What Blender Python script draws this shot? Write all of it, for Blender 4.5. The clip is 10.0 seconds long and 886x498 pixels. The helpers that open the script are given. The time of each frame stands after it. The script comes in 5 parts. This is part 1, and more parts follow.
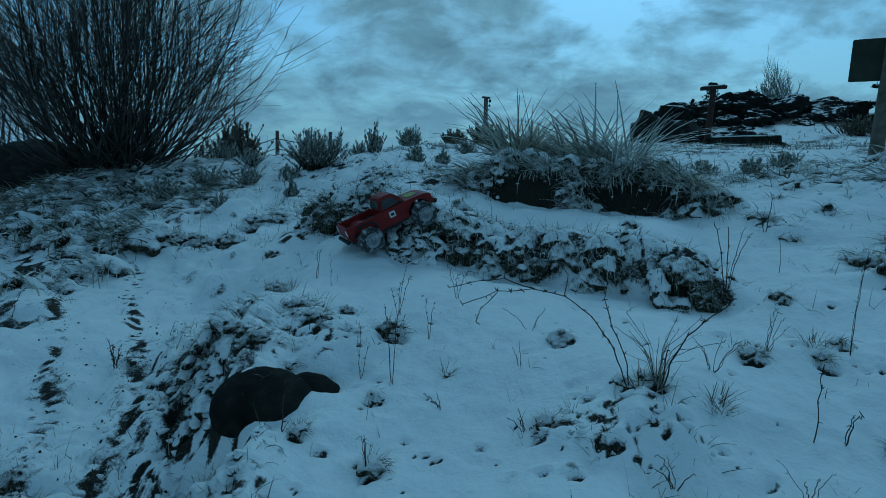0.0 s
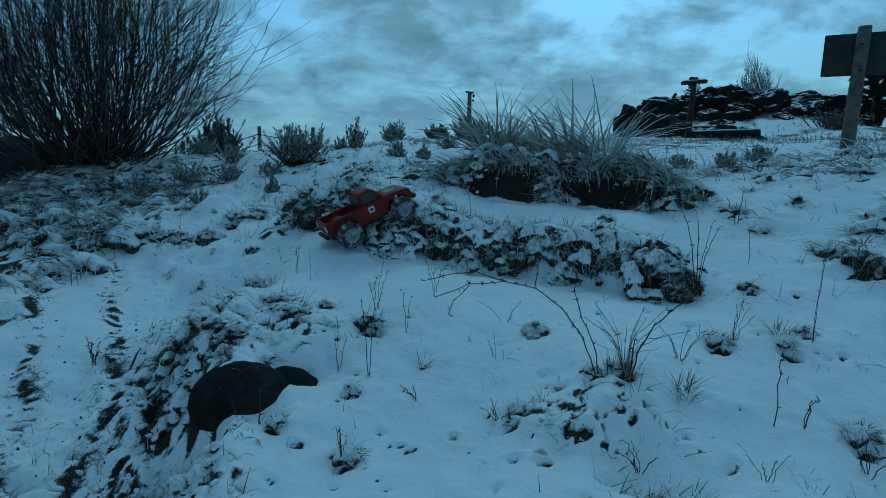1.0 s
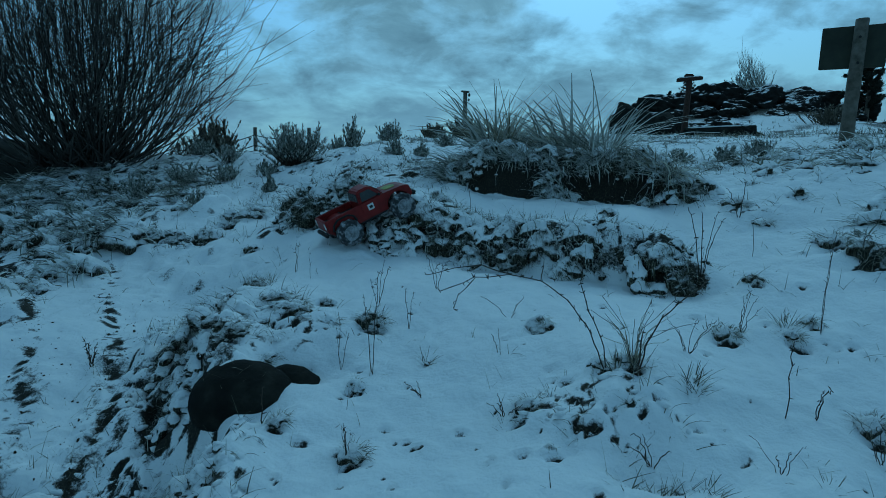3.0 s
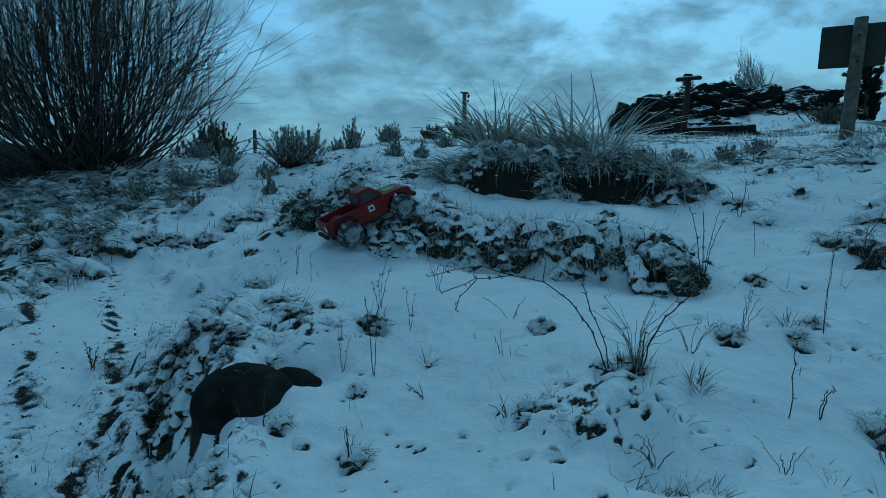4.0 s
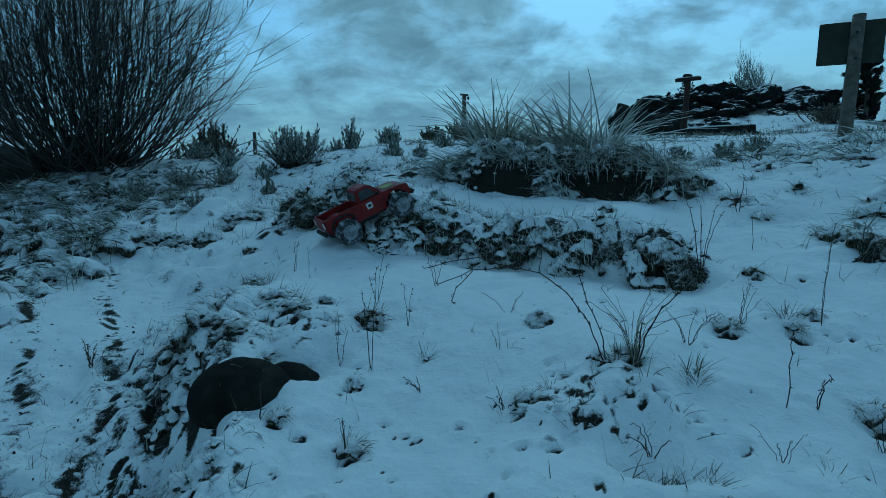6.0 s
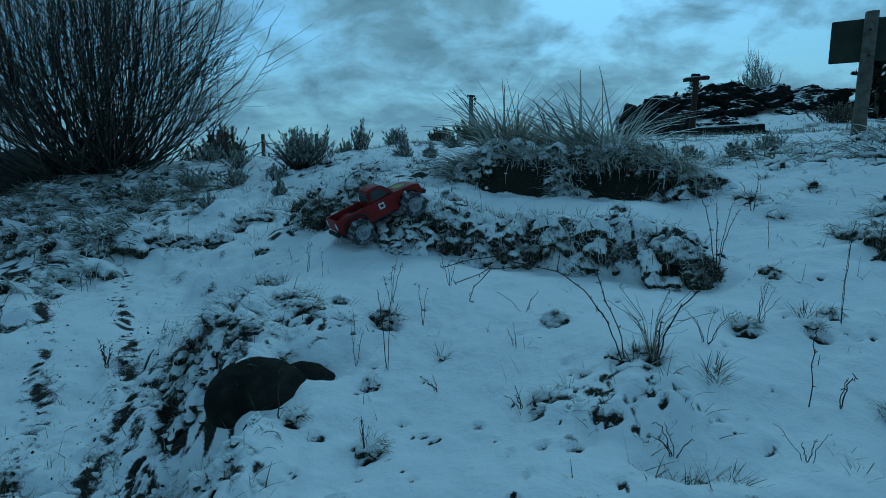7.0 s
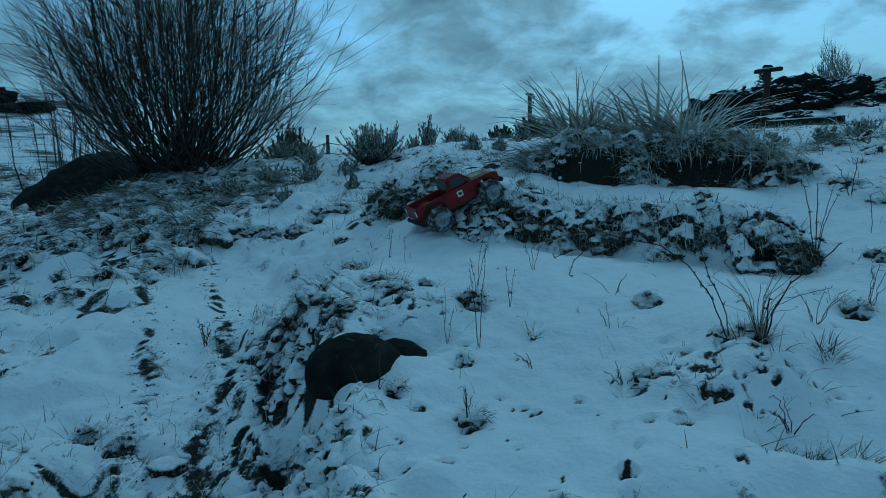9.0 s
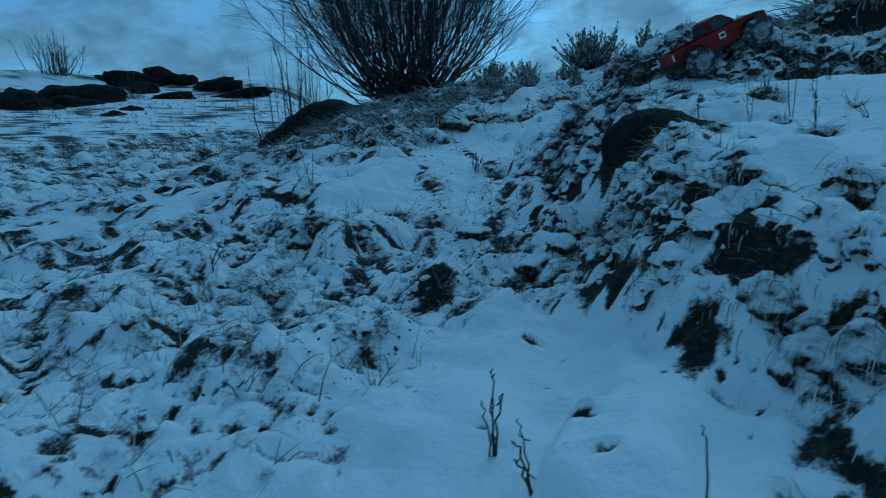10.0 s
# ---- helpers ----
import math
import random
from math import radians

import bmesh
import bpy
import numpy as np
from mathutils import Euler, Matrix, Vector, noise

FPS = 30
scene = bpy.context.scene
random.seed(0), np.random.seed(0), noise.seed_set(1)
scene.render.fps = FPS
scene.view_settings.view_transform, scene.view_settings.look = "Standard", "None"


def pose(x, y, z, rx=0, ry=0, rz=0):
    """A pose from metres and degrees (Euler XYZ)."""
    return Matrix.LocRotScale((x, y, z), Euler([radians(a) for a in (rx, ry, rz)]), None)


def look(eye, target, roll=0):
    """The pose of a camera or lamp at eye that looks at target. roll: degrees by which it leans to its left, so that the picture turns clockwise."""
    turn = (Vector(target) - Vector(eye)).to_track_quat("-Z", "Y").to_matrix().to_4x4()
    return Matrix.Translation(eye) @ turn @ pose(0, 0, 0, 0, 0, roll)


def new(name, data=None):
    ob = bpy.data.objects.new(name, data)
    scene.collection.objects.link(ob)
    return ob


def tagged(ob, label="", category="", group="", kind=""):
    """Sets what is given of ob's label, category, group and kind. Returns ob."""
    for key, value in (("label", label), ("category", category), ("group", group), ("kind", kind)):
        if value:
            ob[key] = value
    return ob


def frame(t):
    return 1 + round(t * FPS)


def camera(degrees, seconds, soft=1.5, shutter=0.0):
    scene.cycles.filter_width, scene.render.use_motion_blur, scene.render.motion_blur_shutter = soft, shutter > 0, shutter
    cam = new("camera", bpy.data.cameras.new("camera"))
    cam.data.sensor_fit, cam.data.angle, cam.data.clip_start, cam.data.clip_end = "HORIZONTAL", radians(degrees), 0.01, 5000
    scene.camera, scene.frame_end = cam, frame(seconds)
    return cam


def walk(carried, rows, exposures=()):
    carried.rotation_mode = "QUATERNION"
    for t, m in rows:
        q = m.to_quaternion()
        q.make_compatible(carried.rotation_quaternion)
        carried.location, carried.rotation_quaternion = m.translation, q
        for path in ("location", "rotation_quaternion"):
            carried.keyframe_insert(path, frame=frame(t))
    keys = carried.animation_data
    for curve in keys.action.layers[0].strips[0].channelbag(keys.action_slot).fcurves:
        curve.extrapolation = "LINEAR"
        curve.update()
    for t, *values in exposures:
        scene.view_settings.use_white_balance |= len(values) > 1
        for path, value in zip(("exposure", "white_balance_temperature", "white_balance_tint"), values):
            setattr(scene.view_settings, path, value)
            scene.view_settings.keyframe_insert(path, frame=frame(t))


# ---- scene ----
cam = camera(74.4, 10.0, soft=0.9, shutter=0.1)
PATH = [
    (0, (0.187, -0.027, 1.101), (0.084, 1.956, 0.86), 1.0),
    (0.5, (0.203, -0.066, 1.103), (0.13, 1.917, 0.851), 0.8),
    (1, (0.226, -0.061, 1.103), (0.172, 1.921, 0.846), 0.7),
    (1.5, (0.232, -0.058, 1.095), (0.185, 1.925, 0.835), 0.5),
    (2, (0.221, -0.064, 1.086), (0.178, 1.919, 0.827), 0.3),
    (2.5, (0.211, -0.041, 1.079), (0.168, 1.942, 0.821), 0.2),
    (4, (0.201, -0.03, 1.079), (0.157, 1.953, 0.827), -0.3),
    (4.5, (0.21, -0.048, 1.061), (0.167, 1.935, 0.81), -0.4),
    (5, (0.231, -0.048, 1.052), (0.191, 1.936, 0.803), -0.4),
    (5.5, (0.228, -0.04, 1.051), (0.186, 1.944, 0.805), -0.5),
    (7, (0.184, -0.03, 1.04), (0.114, 1.954, 0.802), -0.9),
    (7.5, (0.172, -0.033, 1.042), (0.079, 1.951, 0.805), -1.0),
    (8, (0.141, -0.041, 1.027), (0.02, 1.941, 0.788), -1.3),
    (8.5, (0.104, -0.068, 1.01), (-0.056, 1.912, 0.772), -1.5),
    (9, (0.059, -0.066, 0.967), (-0.199, 1.904, 0.738), -1.5),
    (9.2, (0.003, -0.085, 0.845), (-0.313, 1.878, 0.622), -1.8),
    (9.4, (-0.065, -0.135, 0.672), (-0.477, 1.808, 0.442), -2.0),
    (9.5, (-0.097, -0.161, 0.575), (-0.576, 1.766, 0.338), -2.2),
    (9.6, (-0.135, -0.196, 0.497), (-0.683, 1.711, 0.25), -2.4),
    (10, (-0.339, -0.342, 0.29), (-1.155, 1.464, 0.015), -3.0),
]
LIGHT = [(0, -0.22, 6400, 10), (0.5, -0.17, 6400, 10), (1.5, -0.11, 6450, 10), (9, -0.12, 6450, 10), (9.5, -0.18, 6150, 9), (10, -0.21, 5680, 11)]
walk(cam, [(t, look(eye, target, roll)) for t, eye, target, roll in PATH], LIGHT)

# ---- sky and light: dusk under a broken overcast ----
SUN_EL, SUN_AZ = 46.0, 12.0  # degrees above the horizon; degrees clockwise from straight ahead


def node(tree, kind, x=0, **values):
    n = tree.nodes.new(kind)
    n.location = (x, 0)
    for key, value in values.items():
        n.inputs[key.replace("_", " ")].default_value = value
    return n


def ramp(tree, source, stops):
    n = tree.nodes.new("ShaderNodeValToRGB")
    while len(n.color_ramp.elements) < len(stops):
        n.color_ramp.elements.new(0.5)
    for e, (at, c) in zip(n.color_ramp.elements, stops):
        e.position = at
        e.color = (c, c, c, 1) if isinstance(c, (int, float)) else (*c, 1)
    tree.links.new(source, n.inputs[0])
    return n.outputs[0]


def arith(tree, op, a, b=0.5, c=None):
    n = tree.nodes.new("ShaderNodeMath")
    n.operation = op
    for i, v in enumerate((a, b, c)):
        if v is None:
            continue
        if isinstance(v, (int, float)):
            n.inputs[i].default_value = v
        else:
            tree.links.new(v, n.inputs[i])
    return n.outputs[0]


def blend(tree, fac, a, b, mode="MIX"):
    n = tree.nodes.new("ShaderNodeMix")
    n.data_type, n.blend_type = "RGBA", mode
    for slot, v in ((0, fac), (6, a), (7, b)):
        if isinstance(v, (int, float)):
            n.inputs[slot].default_value = v
        elif isinstance(v, tuple):
            n.inputs[slot].default_value = (*v, 1)
        else:
            tree.links.new(v, n.inputs[slot])
    return n.outputs[2]


def make_world():
    w = bpy.data.worlds.new("dusk_sky")
    scene.world = w
    w.use_nodes = True
    t = w.node_tree
    t.nodes.clear()
    out = t.nodes.new("ShaderNodeOutputWorld")
    back = node(t, "ShaderNodeBackground", Strength=1.0)
    t.links.new(back.outputs[0], out.inputs[0])
    sky = t.nodes.new("ShaderNodeTexSky")
    sky.sky_type, sky.sun_disc = "NISHITA", False
    sky.sun_elevation, sky.sun_rotation = radians(SUN_EL), radians(SUN_AZ)
    sky.air_density, sky.dust_density, sky.ozone_density = 1.2, 1.0, 3.0
    clear = blend(t, 1.0, sky.outputs[0], (0.048, 0.102, 0.122), "MULTIPLY")
    co = t.nodes.new("ShaderNodeTexCoord").outputs["Generated"]
    sep = t.nodes.new("ShaderNodeSeparateXYZ")
    t.links.new(co, sep.inputs[0])
    up = arith(t, "MAXIMUM", sep.outputs[2], 0.0)
    lift = arith(t, "ADD", up, 0.3)
    comb = t.nodes.new("ShaderNodeCombineXYZ")
    t.links.new(arith(t, "DIVIDE", sep.outputs[0], lift), comb.inputs[0])
    t.links.new(arith(t, "DIVIDE", sep.outputs[1], lift), comb.inputs[1])
    comb.inputs[2].default_value = 3.2
    broad = node(t, "ShaderNodeTexNoise", Scale=1.9, Detail=7.0, Roughness=0.55, Distortion=0.4)
    fine = node(t, "ShaderNodeTexNoise", Scale=4.2, Detail=6.0, Roughness=0.6, Distortion=0.3)
    for n in (broad, fine):
        t.links.new(comb.outputs[0], n.inputs["Vector"])
    mixn = arith(t, "MULTIPLY_ADD", fine.outputs[0], 0.35, arith(t, "MULTIPLY", broad.outputs[0], 0.75))
    cover = ramp(t, mixn, [(0.47, 0.0), (0.54, 0.62), (0.61, 1.0)])
    grey = ramp(t, fine.outputs[0], [(0.3, (0.19, 0.45, 0.615)), (0.5, (0.125, 0.31, 0.43)), (0.7, (0.068, 0.177, 0.257))])
    col = blend(t, cover, clear, grey)
    low = ramp(t, up, [(0.03, 0.9), (0.27, 0.0)])
    col = blend(t, low, col, (0.145, 0.355, 0.51))
    t.links.new(col, back.inputs[0])


make_world()
sun = new("sun", bpy.data.lights.new("sun", "SUN"))
sun.data.energy, sun.data.angle, sun.data.color = 0.45, radians(30), (0.40, 0.86, 1.0)
sun.matrix_world = look((0, 0, 0), (-math.sin(radians(SUN_AZ)) * math.cos(radians(SUN_EL)), -math.cos(radians(SUN_AZ)) * math.cos(radians(SUN_EL)), -math.sin(radians(SUN_EL))))


# ---- materials ----
def material(name, build, bump=0.0, bump_scale=60.0, rough=0.8, spec=0.3, metal=0.0):
    """build(tree, position) gives the colour; a fine noise relief lies over it."""
    m = bpy.data.materials.new(name)
    m.use_nodes = True
    t = m.node_tree
    p = t.nodes["Principled BSDF"]
    p.inputs["Roughness"].default_value = rough
    p.inputs["Specular IOR Level"].default_value = spec
    p.inputs["Metallic"].default_value = metal
    pos = t.nodes.new("ShaderNodeTexCoord").outputs["Object"]
    col = build(t, pos)
    if isinstance(col, tuple):
        p.inputs["Base Color"].default_value = (*col, 1)
    else:
        t.links.new(col, p.inputs["Base Color"])
    if bump:
        n = node(t, "ShaderNodeTexNoise", Scale=bump_scale, Detail=5.0, Roughness=0.6)
        t.links.new(pos, n.inputs["Vector"])
        b = node(t, "ShaderNodeBump", Strength=bump, Distance=0.01)
        t.links.new(n.outputs[0], b.inputs["Height"])
        t.links.new(b.outputs[0], p.inputs["Normal"])
    return m


def tones(a, b, scale, c=None, detail=4.0, island=False):
    """Two or three colours by a noise of that scale, varied by object and island."""
    def build(t, pos):
        n = node(t, "ShaderNodeTexNoise", Scale=scale, Detail=detail, Roughness=0.6)
        t.links.new(pos, n.inputs["Vector"])
        v = n.outputs[0]
        if island:
            g = t.nodes.new("ShaderNodeNewGeometry")
            v = arith(t, "MULTIPLY_ADD", g.outputs["Random Per Island"], 0.5, arith(t, "MULTIPLY", v, 0.5))
        stops = [(0.3, a), (0.68, b)] if c is None else [(0.25, a), (0.5, b), (0.75, c)]
        return ramp(t, v, stops)
    return build


def snow_ground(t, pos):
    """Snow over dead turf: bare where the mesh says that snow has gone, broken up by noise."""
    bare = t.nodes.new("ShaderNodeAttribute")
    bare.attribute_name = "bare"
    n1 = node(t, "ShaderNodeTexNoise", Scale=24.0, Detail=7.0, Roughness=0.7)
    n2 = node(t, "ShaderNodeTexNoise", Scale=110.0, Detail=4.0, Roughness=0.6)
    n3 = node(t, "ShaderNodeTexNoise", Scale=1.3, Detail=3.0, Roughness=0.5)
    for n in (n1, n2, n3):
        t.links.new(pos, n.inputs["Vector"])
    v = arith(t, "ADD", bare.outputs["Fac"], arith(t, "MULTIPLY_ADD", n1.outputs[0], 1.1, -0.55))
    v = arith(t, "ADD", v, arith(t, "MULTIPLY_ADD", n2.outputs[0], 0.7, -0.35))
    gone = ramp(t, v, [(0.38, 0.0), (0.52, 0.5), (0.68, 1.0)])
    white = ramp(t, n3.outputs[0], [(0.3, (0.72, 0.74, 0.76)), (0.7, (0.82, 0.83, 0.84))])
    turf = ramp(t, n2.outputs[0], [(0.3, (0.006, 0.005, 0.004)), (0.5, (0.014, 0.012, 0.008)), (0.74, (0.055, 0.049, 0.03))])
    return blend(t, gone, white, turf)


SNOW_GROUND = material("snow_over_turf", snow_ground, bump=0.7, bump_scale=48.0, rough=0.75, spec=0.25)


def snowy_turf(t, pos, least=0.1):
    """Snow on what faces up, dark turf and dead grass on what hangs."""
    info = t.nodes.new("ShaderNodeObjectInfo")
    shift = t.nodes.new("ShaderNodeVectorMath")
    shift.operation = "ADD"
    t.links.new(pos, shift.inputs[0])
    far = t.nodes.new("ShaderNodeCombineXYZ")
    t.links.new(arith(t, "MULTIPLY", info.outputs["Random"], 19.0), far.inputs[0])
    t.links.new(far.outputs[0], shift.inputs[1])
    n1 = node(t, "ShaderNodeTexNoise", Scale=28.0, Detail=6.0, Roughness=0.65)
    n2 = node(t, "ShaderNodeTexNoise", Scale=95.0, Detail=4.0, Roughness=0.6)
    for n in (n1, n2):
        t.links.new(shift.outputs[0], n.inputs["Vector"])
    sep = t.nodes.new("ShaderNodeSeparateXYZ")
    t.links.new(t.nodes.new("ShaderNodeNewGeometry").outputs["Normal"], sep.inputs[0])
    faces_up = arith(t, "MULTIPLY_ADD", sep.outputs[1], 0.16, sep.outputs[2])  # snow has slid from the downhill faces
    v = arith(t, "ADD", faces_up, arith(t, "MULTIPLY_ADD", n1.outputs[0], 0.8, -0.4))
    v = arith(t, "ADD", v, arith(t, "MULTIPLY_ADD", n2.outputs[0], 0.5, -0.25))
    lies = ramp(t, v, [(least - 0.05, 0.0), (least + 0.17, 0.5), (least + 0.45, 1.0)])
    long = node(t, "ShaderNodeMapping", Scale=(150.0, 150.0, 26.0))
    t.links.new(shift.outputs[0], long.inputs["Vector"])
    n3 = node(t, "ShaderNodeTexNoise", Scale=1.0, Detail=3.0, Roughness=0.6, Distortion=0.5)
    t.links.new(long.outputs[0], n3.inputs["Vector"])
    turf = ramp(t, n3.outputs[0], [(0.36, (0.005, 0.0045, 0.0035)), (0.5, (0.022, 0.02, 0.012)), (0.6, (0.09, 0.088, 0.062)), (0.72, (0.3, 0.305, 0.27))])
    white = ramp(t, n1.outputs[0], [(0.3, (0.72, 0.74, 0.76)), (0.7, (0.84, 0.85, 0.86))])
    return blend(t, lies, turf, white)


def snowy_rock(t, pos):
    """Black rock with snow on its flatter tops."""
    n = node(t, "ShaderNodeTexNoise", Scale=2.2, Detail=7.0, Roughness=0.7)
    t.links.new(pos, n.inputs["Vector"])
    sep = t.nodes.new("ShaderNodeSeparateXYZ")
    t.links.new(t.nodes.new("ShaderNodeNewGeometry").outputs["Normal"], sep.inputs[0])
    v = arith(t, "ADD", sep.outputs[2], arith(t, "MULTIPLY_ADD", n.outputs[0], 1.6, -0.8))
    dark = ramp(t, n.outputs[0], [(0.3, (0.005, 0.005, 0.005)), (0.7, (0.03, 0.029, 0.025))])
    return blend(t, ramp(t, v, [(0.8, 0.0), (1.0, 1.0)]), dark, (0.78, 0.79, 0.8))


CRAG = material("snow_dusted_rock", snowy_rock, bump=0.9, bump_scale=6.0, rough=0.95, spec=0.08)
TURF = material("snow_on_turf", snowy_turf, bump=0.9, bump_scale=70.0, rough=0.8, spec=0.2)
BARE_TURF = material("thinly_snowed_turf", lambda t, p: snowy_turf(t, p, 0.52), bump=0.9, bump_scale=70.0, rough=0.85, spec=0.15)
THICK_SNOW = material("thick_snow_on_turf", lambda t, p: snowy_turf(t, p, -0.22), bump=0.6, bump_scale=60.0, rough=0.8, spec=0.2)
SNOW = material("clinging_snow", tones((0.70, 0.72, 0.74), (0.84, 0.85, 0.86), 30.0), bump=0.6, bump_scale=90.0, rough=0.8)
ROCK = material("dark_basalt", tones((0.006, 0.006, 0.006), (0.015, 0.0145, 0.012), 9.0, (0.04, 0.038, 0.03)), bump=0.9, bump_scale=35.0, rough=0.95, spec=0.12)
TWIG = material("willow_bark", tones((0.016, 0.013, 0.010), (0.045, 0.038, 0.032), 8.0, (0.1, 0.09, 0.08), island=True), rough=0.8)
GRASS = material("dead_grass", tones((0.026, 0.026, 0.012), (0.11, 0.104, 0.066), 20.0, (0.52, 0.52, 0.47), island=True), rough=0.75)
FROST = material("frosted_grass", tones((0.13, 0.135, 0.11), (0.40, 0.41, 0.37), 18.0, (0.74, 0.75, 0.73), island=True), rough=0.75)
STRAW = material("dry_straw", tones((0.1, 0.09, 0.055), (0.4, 0.36, 0.26), 15.0, (0.74, 0.72, 0.66), island=True), rough=0.7)
SAGE = material("frosted_sage", tones((0.08, 0.09, 0.07), (0.27, 0.295, 0.26), 25.0, (0.68, 0.7, 0.68), island=True), rough=0.8)
STEM = material("dead_stem", tones((0.018, 0.013, 0.010), (0.07, 0.05, 0.035), 30.0, island=True), rough=0.75)
BRUSH = material("brown_brush", tones((0.04, 0.033, 0.024), (0.13, 0.11, 0.08), 12.0, (0.22, 0.20, 0.16), island=True), rough=0.8)
NEEDLE = material("pine_needles", tones((0.010, 0.014, 0.010), (0.035, 0.045, 0.03), 4.0, island=True), rough=0.8)
SOIL = material("dark_soil", tones((0.010, 0.008, 0.006), (0.035, 0.027, 0.018), 40.0, (0.07, 0.055, 0.035)), bump=0.8, bump_scale=120.0, rough=0.95, spec=0.1)
POST = material("weathered_post", tones((0.04, 0.034, 0.026), (0.11, 0.095, 0.075), 14.0, (0.16, 0.14, 0.12)), bump=0.5, bump_scale=40.0, rough=0.85)
BOARD = material("dark_sign_back", tones((0.014, 0.017, 0.012), (0.04, 0.045, 0.03), 5.0), bump=0.2, bump_scale=20.0, rough=0.7)
RUST = material("rusty_steel", tones((0.025, 0.014, 0.010), (0.07, 0.034, 0.024), 20.0), bump=0.3, rough=0.8, metal=0.2)
WIRE = material("dark_wire", lambda t, p: (0.03, 0.028, 0.026), rough=0.6, metal=0.5)


# ---- the lie of the land ----
def lattice(ix, iy, seed):
    h = (ix.astype(np.int64) * 374761393 + iy.astype(np.int64) * 668265263 + seed * 1274126177) & 0xFFFFFFFF
    h = ((h ^ (h >> 13)) * 1274126177) & 0xFFFFFFFF
    return ((h ^ (h >> 16)) & 0xFFFF) / 65535.0


def grain(x, y, size, seed=0):
    """Smooth noise from -1 to 1 with lumps of that size."""
    x, y = np.asarray(x, float) / size, np.asarray(y, float) / size
    ix, iy = np.floor(x), np.floor(y)
    fx, fy = x - ix, y - iy
    fx, fy = fx * fx * (3 - 2 * fx), fy * fy * (3 - 2 * fy)
    a, b = lattice(ix, iy, seed), lattice(ix + 1, iy, seed)
    c, d = lattice(ix, iy + 1, seed), lattice(ix + 1, iy + 1, seed)
    return 2 * (a + (b - a) * fx + (c - a) * fy + (a - b - c + d) * fx * fy) - 1


def step(v, lo, hi):
    s = np.clip((v - lo) / (hi - lo), 0, 1)
    return s * s * (3 - 2 * s)


def hump(x, y, cx, cy, rx, ry):
    return np.exp(-((x - cx) / rx) ** 2 - ((y - cy) / ry) ** 2)


# height along the slope, on the open bank and down in the rutted gully
BANK_Y = (-6, 0, 0.5, 0.75, 1.1, 1.45, 2.0, 2.6, 3.0, 3.4, 3.8, 4.3, 5.0, 6.0, 8.0, 14.0, 27.0, 34.0, 60.0)
BANK_Z = (-0.9, -0.12, -0.05, 0.03, 0.25, 0.34, 0.47, 0.57, 0.66, 0.77, 0.89, 1.0, 1.16, 1.32, 1.47, 1.83, 2.62, 2.55, 1.0)
RUTS_Y = (-6, 0, 1.0, 1.6, 1.9, 2.4, 2.65, 3.1, 3.85, 4.3, 5.0, 6.3, 8.0, 14.0, 27.0, 34.0, 60.0)
RUTS_Z = (-1.0, -0.22, -0.1, -0.03, 0.11, 0.25, 0.29, 0.37, 0.59, 0.72, 0.94, 1.27, 1.37, 1.72, 2.4, 2.4, 1.0)


def lower(x):
    """The line of the small bank's foot; it steps back where the truck stands."""
    return np.interp(x, (-0.9, -0.6, -0.32, -0.2, 0.13, 1.5), (3.72, 3.62, 3.4, 3.22, 3.22, 2.4))


def lower_bank(x, y):
    """Metres past the foot of the small turf bank, and how far it is there at all."""
    return y - (lower(x) + 0.08 * grain(x, y, 0.28, 5)), step(x, -1.05, -0.7) * (1 - step(x, 1.15, 1.45))


def upper_bank(x, y):
    return y - (4.4 - 0.48 * x + 0.09 * grain(x, y, 0.3, 6)), step(x, 0.2, 0.42) * (1 - step(x, 1.4, 1.75))


def edge_of_gully(y):
    return np.interp(y, (0.3, 0.6, 0.9, 1.25, 1.5, 1.75, 2.0, 2.3, 2.9, 4.0), (-0.02, -0.12, -0.32, -0.5, -0.55, -0.64, -0.75, -0.86, -0.95, -1.15))


# where the land lies above (+) or below (-) the two profiles: x, y, reach, metres
SWELLS = ((-5.95, 4.98, 1.0, -0.142), (-1.00, 4.57, 0.4, -0.163), (0.77, 1.71, 0.4, 0.108), (-5.30, 3.60, 1.0, -0.130), (0.39, 3.28, 0.4, -0.078), (-1.66, 1.45, 0.4, 0.098), (-1.61, 3.71, 0.4, -0.090), (-1.72, 4.30, 0.4, 0.096), (-0.99, 1.12, 0.6, -0.054), (-2.89, 3.29, 0.4, -0.068), (-2.68, 4.69, 0.6, -0.063), (1.08, 3.25, 0.4, 0.055), (-1.87, 2.73, 0.4, 0.048), (0.11, 1.77, 0.4, -0.043), (-0.79, 2.80, 0.4, -0.039))


